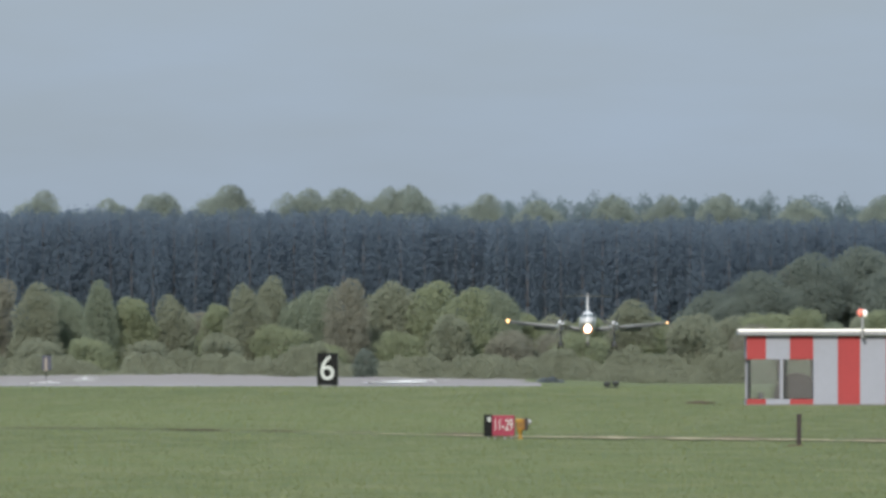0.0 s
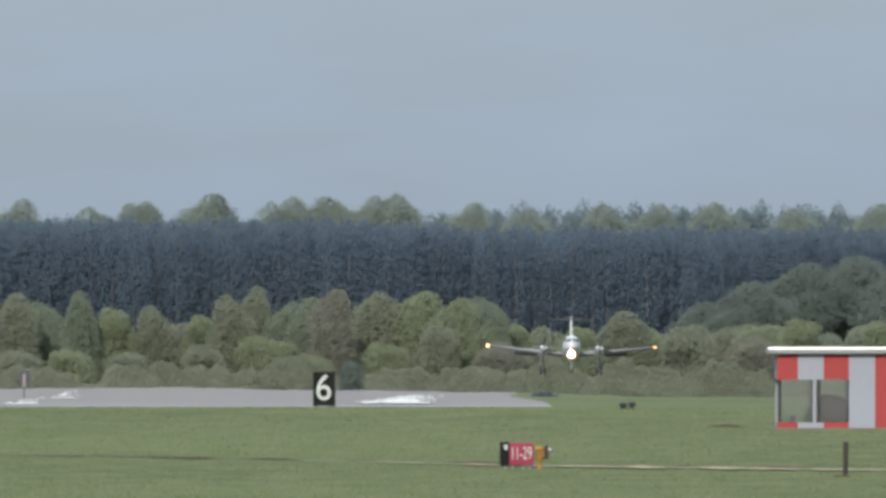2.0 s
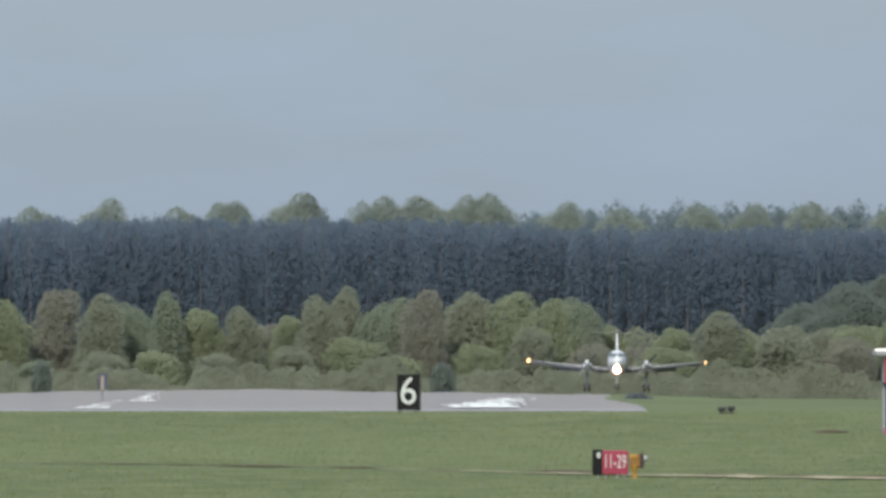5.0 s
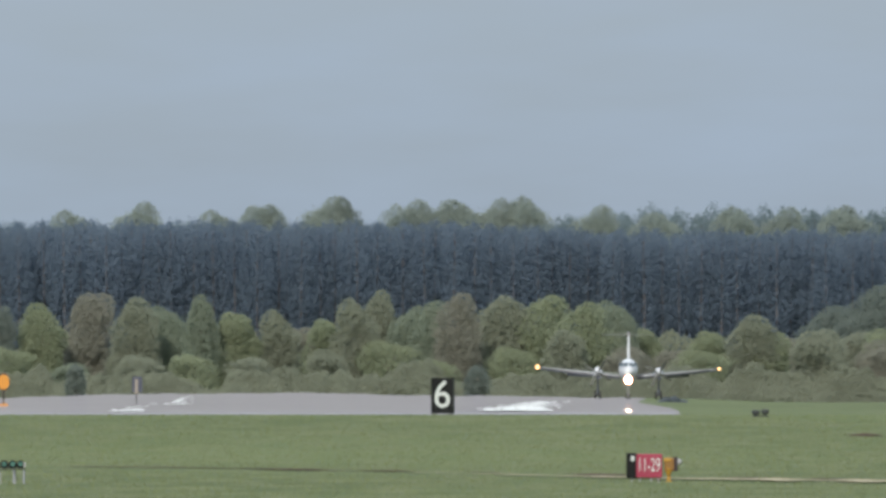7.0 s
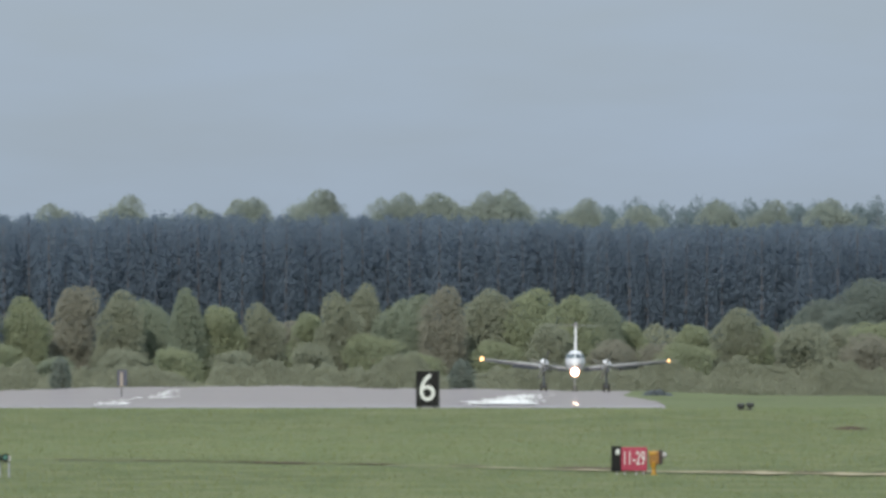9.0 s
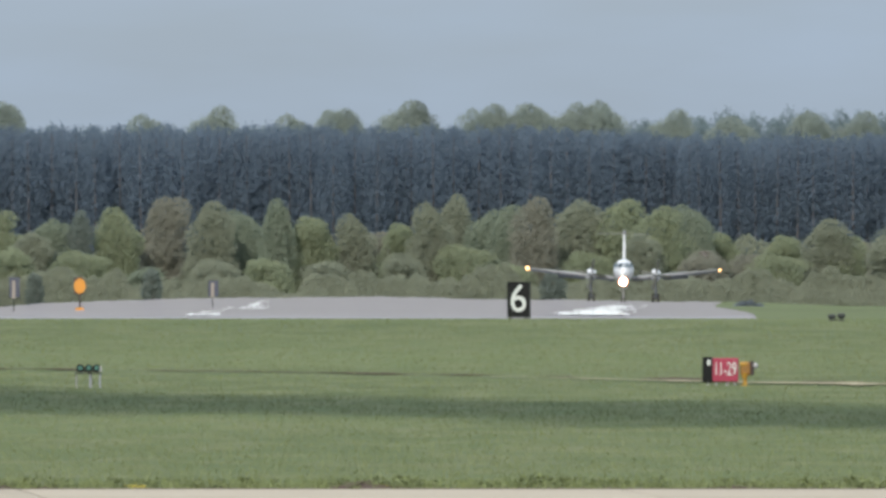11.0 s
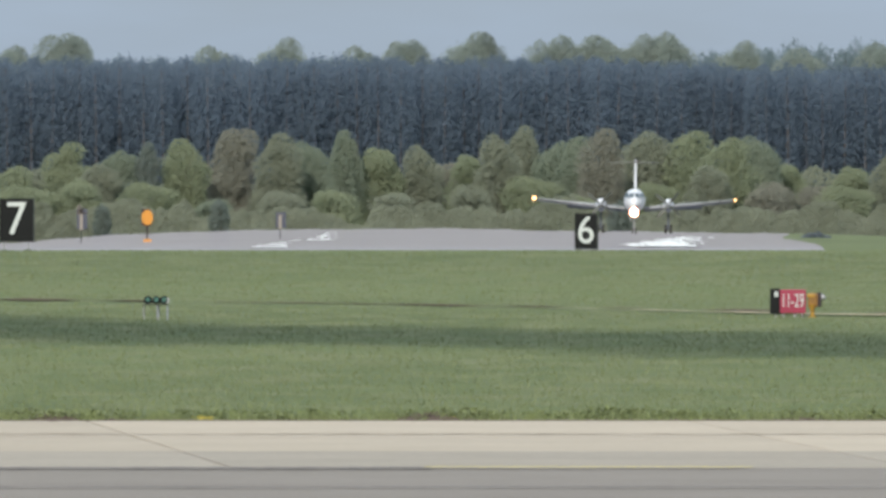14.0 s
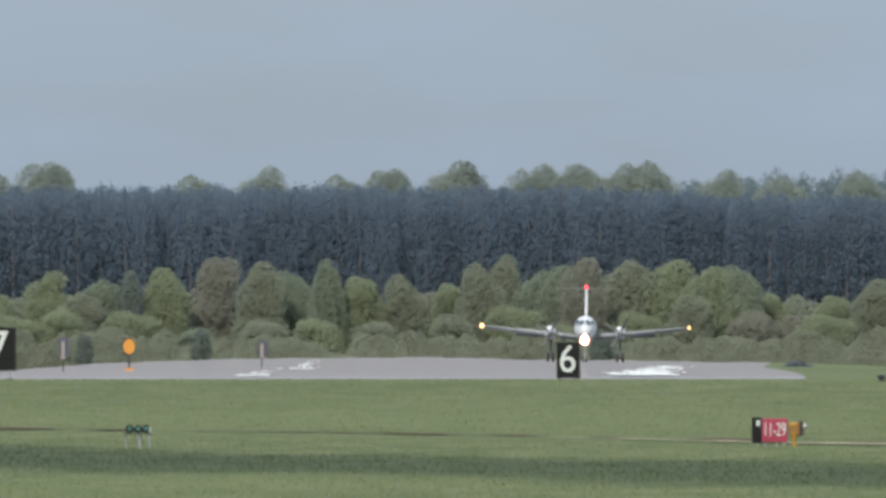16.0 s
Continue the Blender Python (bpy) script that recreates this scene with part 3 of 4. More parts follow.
# ---------------------------------------------------------------- airfield things
def number_board(turn, y, digit, wide, high, legs):
    top = thing("distance_board", spot(turn, y), "black runway distance board with white number " + digit, "sign",
                "distance boards by the runway")
    part("panel", box(bmesh.new(), (0, 0, legs + high / 2), (wide, 0.16, high), 0.02), M_BLACK, top)
    lettering(digit, high * 0.8, M_WHITE, top, pose(0, -0.095, legs + high / 2), squeeze=0.92)
    for sx in (-0.36, 0.36):
        part("leg", rod(bmesh.new(), (sx * wide, 0, -0.1), (sx * wide, 0, legs + 0.1), 0.035), M_GREY_METAL, top)
        part("foot", box(bmesh.new(), (sx * wide, 0, 0.01), (0.2, 0.3, 0.06), 0.01), M_DARK_METAL, top)
    part("frame", box(bmesh.new(), (wide / 2 + 0.03, 0.02, legs + high / 2), (0.06, 0.2, high + 0.04), 0.01), M_DARK_METAL, top)
    return top


number_board(1035, 829, "6", 0.9, 1.46, 0.06)
number_board(27, 832, "7", 1.38, 1.76, 0.36)


def holding_sign(turn, y):
    top = thing("holding_sign", spot(turn, y) , "red runway holding sign with white lettering on short legs", "sign")
    unit = y / FOCUS
    part("panel", box(bmesh.new(), (0, 0, 0.12 + 0.36), (47 * unit, 0.22, 0.72), 0.03), M_RED_SIGN, top)
    lettering("11-29", 0.42, M_WHITE, top, pose(0, -0.125, 0.49), squeeze=0.52)
    cap = part("end_box", box(bmesh.new(), (-31 * unit, 0.02, 0.12 + 0.37), (18 * unit, 0.3, 0.76), 0.03), M_BLACK, top, "black end box")
    part("vent", box(bmesh.new(), (-29 * unit, -0.135, 0.70), (0.11, 0.02, 0.16), 0.01), M_WHITE, cap)
    for sx in (-30, -16, 4, 17):
        part("leg", rod(bmesh.new(), (sx * unit, 0, -0.1), (sx * unit, 0, 0.2), 0.035), M_GREY_METAL, top)
    return top


holding_sign(1401, 612)


def guard_light(turn, y):
    top = thing("guard_light", spot(turn, y), "amber runway guard light beside the holding sign", "lamp")
    part("housing", box(bmesh.new(), (-0.02, 0, 0.52), (0.3, 0.3, 0.42), 0.05), M_AMBER, top)
    part("hood", box(bmesh.new(), (-0.08, -0.13, 0.66), (0.22, 0.1, 0.12), 0.03), M_YELLOW, top)
    # right half of the housing in a darker colour
    part("back_plate", box(bmesh.new(), (0.17, 0.02, 0.53), (0.14, 0.3, 0.44), 0.03), M_WOOD, top, "dark right half of the lamp housing")
    part("knob", ball(bmesh.new(), (0.28, -0.05, 0.6), (0.08, 0.08, 0.1)), M_GREY_METAL, top)
    part("neck", rod(bmesh.new(), (-0.04, -0.05, 0.2), (-0.04, -0.05, 0.4), 0.06, 0.12, 12), M_YELLOW, top)
    part("post", rod(bmesh.new(), (-0.03, 0, -0.1), (-0.03, 0, 0.32), 0.07, 0.05), M_YELLOW, top)
    part("base_plate", rod(bmesh.new(), (-0.03, 0, -0.03), (-0.03, 0, 0.03), 0.12, 0.12, 14), M_YELLOW, top)
    return top


guard_light(1438, 612)


def approach_unit(turn, y):
    """Low light box on thin legs."""
    top = thing("light_unit", spot(turn, y), "dark three-lens light unit standing on white legs", "lamp")
    unit = y / FOCUS
    for sx in (-14, 1, 15):
        head = bmesh.new()
        rod(head, (sx * unit, -0.17, 0.6), (sx * unit, 0.17, 0.6), 0.125, 0.1, 16)
        bmesh.ops.bevel(head, geom=[e for e in head.edges if e.calc_face_angle(0) > 1], offset=0.02, segments=2, affect="EDGES")
        head_ob = part("lamp_head", head, M_BLACK, top)
        part("lens", rod(bmesh.new(), (sx * unit, -0.15, 0.61), (sx * unit, -0.19, 0.61), 0.07, 0.07, 14), M_TEAL, head_ob, "greenish lens")
    part("rail", box(bmesh.new(), (0, 0.05, 0.55), (43 * unit, 0.12, 0.1), 0.02), M_DARK_METAL, top)
    part("tray", box(bmesh.new(), (0, 0, 0.46), (47 * unit, 0.42, 0.03), 0.008), M_DARK_METAL, top)
    part("side_cap", box(bmesh.new(), (22 * unit, -0.02, 0.58), (0.06, 0.3, 0.16), 0.01), M_GREY_METAL, top)
    for sx, yy in ((-21, 0.1), (3, -0.12), (21, -0.12), (5, 0.15)):
        part("leg", rod(bmesh.new(), (sx * unit, yy, -0.1), (sx * unit, yy, 0.47), 0.025), M_WHITE_WALL if sx > 0 and yy < 0 else M_GREY_METAL, top)
    return top


approach_unit(274, 606)


def hut(turn, y):
    unit = y / FOCUS
    w, dep, h = 8.4, 3.4, 2.86
    top = thing("control_hut", spot(turn, y), "red and white striped airfield hut with a flat roof", "hut")
    t = 0.12
    xs_ = [0, 39 * unit, 87 * unit, 134 * unit, 183 * unit, 228 * unit, 280 * unit]
    while xs_[-1] < w - 0.1:
        xs_.append(min(w, xs_[-1] + 47 * unit))
    wx0, wx1, wz0, wz1 = 8 * unit, 132 * unit, 13 * unit, 93 * unit
    for side, yy in (("front", 0.0), ("back", dep)):
        for i in range(len(xs_) - 1):
            a, b = xs_[i] + 0.002, xs_[i + 1] - 0.002
            mat = M_RED if i % 2 == 0 else M_WHITE_WALL
            if i < 3:
                part("wall_panel", box(bmesh.new(), ((a + b) / 2, yy, wz0 / 2), (b - a, t, wz0)), mat, top)
                part("wall_panel", box(bmesh.new(), ((a + b) / 2, yy, (wz1 + h) / 2), (b - a, t, h - wz1)), mat, top)
            else:
                part("wall_panel", box(bmesh.new(), ((a + b) / 2, yy, h / 2), (b - a, t, h)), mat, top)
    for xx in (0.05, w - 0.05):
        for a, b in ((0, wz0), (wz1, h)):
            part("wall_panel", box(bmesh.new(), (xx, dep / 2, (a + b) / 2), (0.1, dep - t - 0.01, b - a)), M_WHITE_WALL, top)
    part("wall_panel", box(bmesh.new(), (w - 0.05, dep / 2, (wz0 + wz1) / 2), (0.1, dep - t - 0.01, wz1 - wz0)), M_WHITE_WALL, top)
    part("partition", box(bmesh.new(), (134 * unit + 0.1, dep / 2, h / 2), (0.08, dep - 2 * t, h - 0.02)), M_WHITE_WALL, top)
    for yy in (0.0, dep):
        win = part("window", box(bmesh.new(), (70 * unit, yy, (wz0 + wz1) / 2), (0.012 * 10, 0.1, wz1 - wz0 - 0.01)), M_WHITE_WALL, top,
                   "white mullion")
        for a, b in ((wx0, 70 * unit - 0.06), (70 * unit + 0.06, wx1)):
            pane = part("pane", box(bmesh.new(), ((a + b) / 2, yy, (wz0 + wz1) / 2), (b - a, 0.012, wz1 - wz0 - 0.02)), M_PANE, win)
            pane.visible_shadow = False
        part("frame", box(bmesh.new(), (wx0 - 0.06, yy, (wz0 + wz1) / 2), (0.13, 0.11, wz1 - wz0 - 0.01)),
             M_DARK_METAL if yy == 0 else M_WHITE_WALL, win)
        part("frame", box(bmesh.new(), (74 * unit + 0.09, yy + 0.02, (wz0 + wz1) / 2), (0.1, 0.08, wz1 - wz0 - 0.01)), M_DARK_METAL, win)
    part("floor_slab", box(bmesh.new(), (w / 2, dep / 2, 0.02), (w - 0.02, dep + 0.2, 0.08)), M_FLOOR, top)
    roof = part("roof", box(bmesh.new(), (w / 2 + 0.02, dep / 2, h + 0.13), (w + 0.7, dep + 0.7, 0.19), 0.03), M_ROOF, top)
    part("edge_strip", box(bmesh.new(), (w / 2 + 0.02, -0.36, h + 0.23), (w + 0.74, 0.05, 0.09), 0.015), M_WHITE_PAINT, roof)
    part("seat_back", ball(bmesh.new(), (132 * unit - 0.62, 0.8, wz0 + 0.1), (0.95, 0.4, 0.98), 20), M_CURTAIN, top, "black covered seat behind the pane")
    part("bench", box(bmesh.new(), (110 * unit - 0.3, 0.8, wz0 / 2 + 0.02), (1.8, 0.7, wz0 - 0.06), 0.02), M_CURTAIN, top)
    part("canister", rod(bmesh.new(), (30 * unit, 0.6, wz0 - 0.14), (30 * unit, 0.6, wz0 + 0.26), 0.13, 0.11, 14), M_BLUE_GREY, top)
    lamp = part("lamp_post", rod(bmesh.new(), (232 * unit, -0.45, h - 0.1), (232 * unit, -0.45, h + 0.75), 0.05), M_GREY_METAL, top)
    part("bracket", box(bmesh.new(), (232 * unit, -0.3, h - 0.02), (0.1, 0.36, 0.06)), M_GREY_METAL, lamp)
    part("red_lens", ball(bmesh.new(), (232 * unit - 0.08, -0.45, h + 0.95), (0.13, 0.13, 0.17)), M_LAMP_RED, lamp, "red obstacle lamp")
    part("white_cap", ball(bmesh.new(), (232 * unit + 0.1, -0.43, h + 0.92), (0.1, 0.12, 0.16)), M_WHITE_PAINT, lamp, "white lamp housing")
    return top


hut(1878, 735)


def wooden_post(turn, y):
    top = thing("wooden_post", spot(turn, y), "weathered dark wooden post by the sandy track", "post")
    bm = box(bmesh.new(), (0, 0, 0.5), (0.16, 0.16, 1.2), 0.02)
    for v in bm.verts:
        v.co.x += 0.03 * math.sin(v.co.z * 5) + 0.02 * v.co.z
    part("stake", bm, M_WOOD, top)
    part("collar", box(bmesh.new(), (-0.12, 0, 0.02), (0.5, 0.2, 0.07), 0.02), M_SOIL, top)


wooden_post(2014, 592)


def lamp_pair(turn, y):
    top = thing("ground_light", spot(turn, y), "low dark twin airfield light in the grass", "lamp")
    for sx in (-0.18, 0.2):
        part("lamp_head", box(bmesh.new(), (sx, 0, 0.18 + 0.03 * (sx > 0)), (0.32, 0.3, 0.2), 0.06), M_DARK_METAL, top)
        part("stem", rod(bmesh.new(), (sx, 0, -0.05), (sx, 0, 0.16), 0.05), M_DARK_METAL, top)
    part("plate", box(bmesh.new(), (0, 0, 0.02), (0.62, 0.3, 0.08), 0.01), M_DARK_METAL, top)


lamp_pair(1598, 820)


def orange_disc(turn, y):
    top = thing("disc_marker", spot(turn, y), "orange disc marker on a dark post by the runway", "sign")
    part("disc", rod(bmesh.new(), (0, -0.04, 1.42), (0, 0.04, 1.42), 0.42, 0.42, 28), M_ORANGE, top,
         at=Matrix.Diagonal((0.8, 1, 1.05, 1)))
    part("post", rod(bmesh.new(), (0, 0.06, -0.1), (0, 0.06, 1.5), 0.05), M_WOOD, top)
    part("backing", box(bmesh.new(), (-0.08, 0.09, 1.5), (0.5, 0.05, 1.0), 0.01), M_WOOD, top)
    # block in the disc's colour, added for its mirror image on the runway
    part("foot", box(bmesh.new(), (0, 0, 0.12), (0.5, 0.25, 0.24), 0.04), M_ORANGE, top, "orange block standing in for the disc's reflection")


orange_disc(259, 1180)


def runway_sign(turn, y, high, wide):
    top = thing("edge_sign", spot(turn, y), "faded blue-grey sign panel on a thin white stake", "sign", "small signs by the runway")
    part("panel", box(bmesh.new(), (0.05, 0, high * 0.72), (wide, 0.08, high * 0.56), 0.01), M_BLUE_GREY, top)
    part("strip", box(bmesh.new(), (0, -0.055, high * 0.66), (wide * 0.3, 0.02, high * 0.5), 0.005), M_ASPHALT, top, "pale strip")
    part("stake", rod(bmesh.new(), (0, 0, -0.05), (0, 0, high * 0.5), 0.03), M_DARK_METAL, top)


runway_sign(142, 1180, 2.1, 0.6)
runway_sign(494, 1240, 1.75, 0.62)


def mound(turn, y):
    bm = bmesh.new()
    bmesh.ops.create_grid(bm, x_segments=24, y_segments=12, size=1)
    for v in bm.verts:
        rr = min(1, math.hypot(v.co.x, v.co.y))
        v.co = Vector((v.co.x * 1.7, v.co.y * 1.5, -0.1 + 0.75 * (1 - rr ** 2) ** 0.8 * (0.8 + 0.5 * noise.noise(v.co * 3))))
    ob = part("tarpaulin_heap", bm, M_DARK_METAL, smooth=True, at=Matrix.Translation(spot(turn, y)))
    tagged(ob, "low dark covered heap at the far side", "heap")


mound(1442, 1980)

# ---------------------------------------------------------------- sandy track, soil and weeds
TRACK = [(-400, 657), (0, 650), (500, 641), (1060, 629), (1444, 617), (2175, 604), (2600, 596)]


def ribbon(name, turn0, turn1, wide, mat, lift, label, seed, offset=0.0, fade=0.0):
    r = np.random.default_rng(seed)
    n = 220
    v, f = [], []
    for i in range(n):
        u = turn0 + (turn1 - turn0) * i / (n - 1)
        y = float(np.interp(u, [a for a, _ in TRACK], [b for _, b in TRACK])) + offset
        k = wide * (0.55 + 0.6 * abs(noise.noise(Vector((i * 0.13, seed, 0)))) + 0.25 * r.random())
        k *= (0.45 if fade else 0.02) + 1.5 * max(0, noise.noise(Vector((i * 0.09, seed, 20))) + 0.2)
        if fade:
            k *= min(1, (u - turn0) / fade + 0.05)
        wob = 1.2 * noise.noise(Vector((i * 0.05, seed, 9)))
        for q in (-0.5, 0.0, 0.5):
            x = across(u, y)
            v.append((x, y + wob + q * k, float(ground_z(x, y + wob + q * k)) + lift))
        if i:
            b = 3 * (i - 1)
            f += [(b, b + 3, b + 4, b + 1), (b + 1, b + 4, b + 5, b + 2)]
    return tagged(mesh_object(name, np.array(v), np.array(f), [mat], smooth=True), label, "track", kind="structure")


ribbon("ditch", -300, 2500, 6.5, M_SOIL, 0.03, "dark strip of bare soil across the meadow", 4, 5.0)
ribbon("sandy_track", 960, 2500, 6.0, M_SAND, 0.05, "pale sandy track across the meadow", 5, 0.0, 700)


def blades(name, n, box_, tall, wide, mat, seed, label, keep=None):
    """Upright grass blades, one triangle each."""
    r = np.random.default_rng(seed)
    t = r.uniform(box_[0], box_[1], n)
    y = box_[2] + (box_[3] - box_[2]) * r.random(n) ** 1.15
    x = (t - 784) / FOCUS * y
    if keep is not None:
        ok = keep(t, x, y, r)
        x, y = x[ok], y[ok]
    n = len(x)
    z = ground_z(x, y) - 0.01
    h = tall * (0.5 + 0.9 * r.random(n))
    w = wide * (0.6 + 0.8 * r.random(n))
    a = r.normal(0, 0.5, n)
    lean = r.normal(0, 0.35, (n, 2)) * h[:, None]
    p = np.stack([x, y, z], -1)
    d = np.stack([np.cos(a) * w, np.sin(a) * w, np.zeros(n)], -1)
    tip = p + np.stack([lean[:, 0], lean[:, 1], h], -1)
    v = np.stack([p - d, p + d, tip], 1).reshape(-1, 3)
    return tagged(mesh_object(name, v, np.arange(3 * n).reshape(-1, 3), [mat]), label, "grass", kind="stuff")


SOIL_PATCHES = [(35, 145, 441.5, 4.5), (680, 860, 441.5, 5.0), (1375, 1465, 440.5, 2.5), (1180, 1215, 440, 2.0), (180, 215, 440, 2.0), (1750, 1815, 745, 3.0)]


def off_track(t, x, y, r):
    line = np.interp(t, [a for a, _ in TRACK], [b for _, b in TRACK])
    near = np.abs(y - line - 1) < 5
    bare = np.zeros(len(t), bool)
    for t0, t1, y0, deep in SOIL_PATCHES:
        bare |= ((t - (t0 + t1) / 2) / ((t1 - t0) / 2)) ** 2 + ((y - y0) / deep) ** 2 < 1
    return (~near | (r.random(len(t)) < 0.3)) & (~bare | (r.random(len(t)) < 0.15))


blades("meadow_grass", 150000, (-150, 2350, 438.5, 828), 0.09, 0.011, M_BLADE, 21, "short green meadow grass", off_track)
blades("edge_grass", 26000, (-150, 1900, 438, 446), 0.17, 0.013, M_WEED, 22, "ragged taller grass along the taxiway edge",
       lambda t, x, y, r: r.random(len(t)) < 0.12 + 0.7 * np.clip(np.sin(t * 0.071) * np.sin(t * 0.0243 + 1) + 0.4 * np.sin(t * 0.31), 0, 1))


def weed(turn, y, h, mat=M_WEED):
    r = np.random.default_rng(int(turn) + 500)
    base = spot(turn, y)
    n = 120
    c = np.stack([r.normal(0, h * 0.6, n), r.normal(0, 0.15, n), h * r.random(n) ** 1.4], -1)
    v, f = leaf_faces(c, h * 0.17, r)
    ob = mesh_object("weed", v, f, [mat])
    ob.location = base
    tagged(ob, "leafy weed clump at the concrete edge", "weed", "weeds at the taxiway edge", "stuff")


for turn, h in ((295, 0.14), (365, 0.22), (500, 0.2), (540, 0.16), (705, 0.14), (800, 0.2), (845, 0.22), (960, 0.2), (1030, 0.2),
                (1060, 0.3), (1095, 0.24), (1200, 0.16), (1400, 0.18), (1445, 0.16), (30, 0.14), (1660, 0.2)):
    weed(turn, 440.5, h)
for turn in rng.uniform(-100, 1800, 120):
    weed(float(turn), 439.5 + float(rng.uniform(0, 2.5)), float(rng.uniform(0.09, 0.26)))
for turn in (352, 364, 371, 806):
    weed(turn, 439.8, 0.1, M_FLOWER)


def soil_patch(turn0, turn1, y, deep, seed):
    r = np.random.default_rng(seed)
    bm = bmesh.new()
    n = 26
    ring = []
    for i in range(n):
        a = 2 * math.pi * i / n
        u = (turn0 + turn1) / 2 + (turn1 - turn0) / 2 * math.cos(a) * (1 + 0.12 * r.normal())
        yy = y + deep * math.sin(a) * (1 + 0.3 * r.normal())
        ring.append(bm.verts.new(spot(u, yy, 0.02)))
    mid = bm.verts.new(spot((turn0 + turn1) / 2, y, 0.035 * deep))
    for i in range(n):
        bm.faces.new((ring[i], ring[(i + 1) % n], mid))
    tagged(part("soil_patch", bm, M_SOIL, smooth=True), "patch of bare dark soil in the grass edge", "soil", "bare patches", "structure")


for k, (t0, t1, y0, deep) in enumerate(SOIL_PATCHES):
    soil_patch(t0, t1, y0, deep, k)


# ---------------------------------------------------------------- aircraft
def section(y, cz, rx, rz, n=20, power=2.0):
    out = []
    for i in range(n):
        a = 2 * math.pi * i / n
        c, s = math.cos(a), math.sin(a)
        out.append((rx * math.copysign(abs(c) ** (2 / power), c), y, cz + rz * math.copysign(abs(s) ** (2 / power), s)))
    return out


def wing_sections(spans, n=14):
    """spans: x, leading edge y, chord, z, thickness."""
    out = []
    for x, le, chord, z, th in spans:
        s = []
        for i in range(n):
            a = 2 * math.pi * i / n
            u = 0.5 - 0.5 * math.cos(a)
            shape = th * (1 - u) ** 0.75 * u ** 0.35 * 1.7
            s.append((x, le + chord * u, z + (shape if math.sin(a) >= 0 else -shape * 0.7)))
        out.append(s)
    return out


def aircraft():
    """Twin turboprop with low wing and T-tail. Nose towards -y, wheels on z = 0."""
    top = thing("airliner", Vector((0, 0, 0)), "white twin-propeller airliner landing with its lamps lit", "aircraft")
    cz = 2.42
    hull = [section(y, cz + dz, rx * 0.9, rz) for y, dz, rx, rz in (
        (-9.6, -0.30, 0.06, 0.06), (-9.4, -0.28, 0.32, 0.30), (-9.0, -0.24, 0.58, 0.52), (-8.3, -0.14, 0.84, 0.78),
        (-7.5, -0.02, 1.02, 1.02), (-6.6, 0.0, 1.13, 1.14), (-5.5, 0.0, 1.14, 1.14), (0, 0, 1.14, 1.14), (4.5, 0, 1.14, 1.14),
        (6.6, 0.16, 0.95, 0.95), (8.4, 0.42, 0.6, 0.62), (9.8, 0.66, 0.25, 0.3), (10.3, 0.72, 0.06, 0.08))]
    part("fuselage", rings(bmesh.new(), hull), M_FUSELAGE, top, smooth=True)
    for sx in (-1, 1):
        bm = bmesh.new()
        for x0, x1 in ((0.06, 0.52), (0.58, 0.94)):
            q = []
            for x, z in ((x0, 0.36), (x1, 0.33), (x1, 0.70), (x0, 0.80)):
                yy = -8.87 + (z - 0.3) * 1.9 + 0.62 * x ** 2
                q.append(bm.verts.new((sx * x, yy - 0.12, cz + z)))
            bm.faces.new(q)
        bmesh.ops.solidify(bm, geom=bm.faces[:], thickness=0.05)
        part("windscreen", bm, M_GLASS_DARK, top, "dark cockpit windscreen")
        spans = [(sx * x, le, ch, z, th) for x, le, ch, z, th in (
            (0.9, -1.2, 2.8, 1.62, 0.30), (3.3, -0.95, 2.35, 1.86, 0.25), (6.5, -0.62, 1.85, 2.2, 0.18), (9.5, -0.3, 1.35, 2.52, 0.11),
            (9.85, -0.15, 1.0, 2.56, 0.06))]
        wing = part("wing", rings(bmesh.new(), wing_sections(spans[:3])), M_WING, top, smooth=True)
        part("outer_wing", rings(bmesh.new(), wing_sections(spans[2:])), M_OUTER_WING, wing, "darker outer wing panel", smooth=True)
        part("de_icing_boot", rings(bmesh.new(), wing_sections([(x, le - 0.05, 0.3, z + 0.02, th * 0.5) for x, le, ch, z, th in spans[:4]])), M_DE_ICE, wing,
             "pale leading edge")
        # second skin hung under the wing, coloured dark for the shade there
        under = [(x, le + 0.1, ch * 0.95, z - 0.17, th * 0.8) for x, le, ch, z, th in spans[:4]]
        part("wing_underside", rings(bmesh.new(), wing_sections(under)), M_BELLY, wing, "wing underside skin with the shade put into its colour", smooth=True)
        flap = bmesh.new()
        box(flap, (sx * 5.3, 1.7, 1.78), (2.6, 0.7, 0.08), 0.02)
        for v in flap.verts:
            v.co.z -= (v.co.y - 1.35) * 0.7 - abs(v.co.x) * 0.06
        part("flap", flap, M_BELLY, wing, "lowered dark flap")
        part("wing_tip_lamp", ball(bmesh.new(), (sx * 9.8, -0.35, 2.56), (0.19, 0.16, 0.22) if sx < 0 else (0.12, 0.1, 0.14)), M_TIP, wing, "glowing wing-tip lamp")
        nac = [section(y, 1.98 + dz, rx, rz, 16) for y, dz, rx, rz in (
            (-3.5, 0.06, 0.3, 0.3), (-3.3, 0.06, 0.42, 0.44), (-2.4, 0.02, 0.52, 0.6), (-1.0, 0, 0.54, 0.64), (1.4, -0.02, 0.46, 0.5),
            (2.4, 0.02, 0.12, 0.16))]
        for s in nac:
            for i, p in enumerate(s):
                s[i] = (p[0] + sx * 3.29, p[1], p[2])
        nacelle = part("nacelle", rings(bmesh.new(), nac), M_FUSELAGE, top, smooth=True)
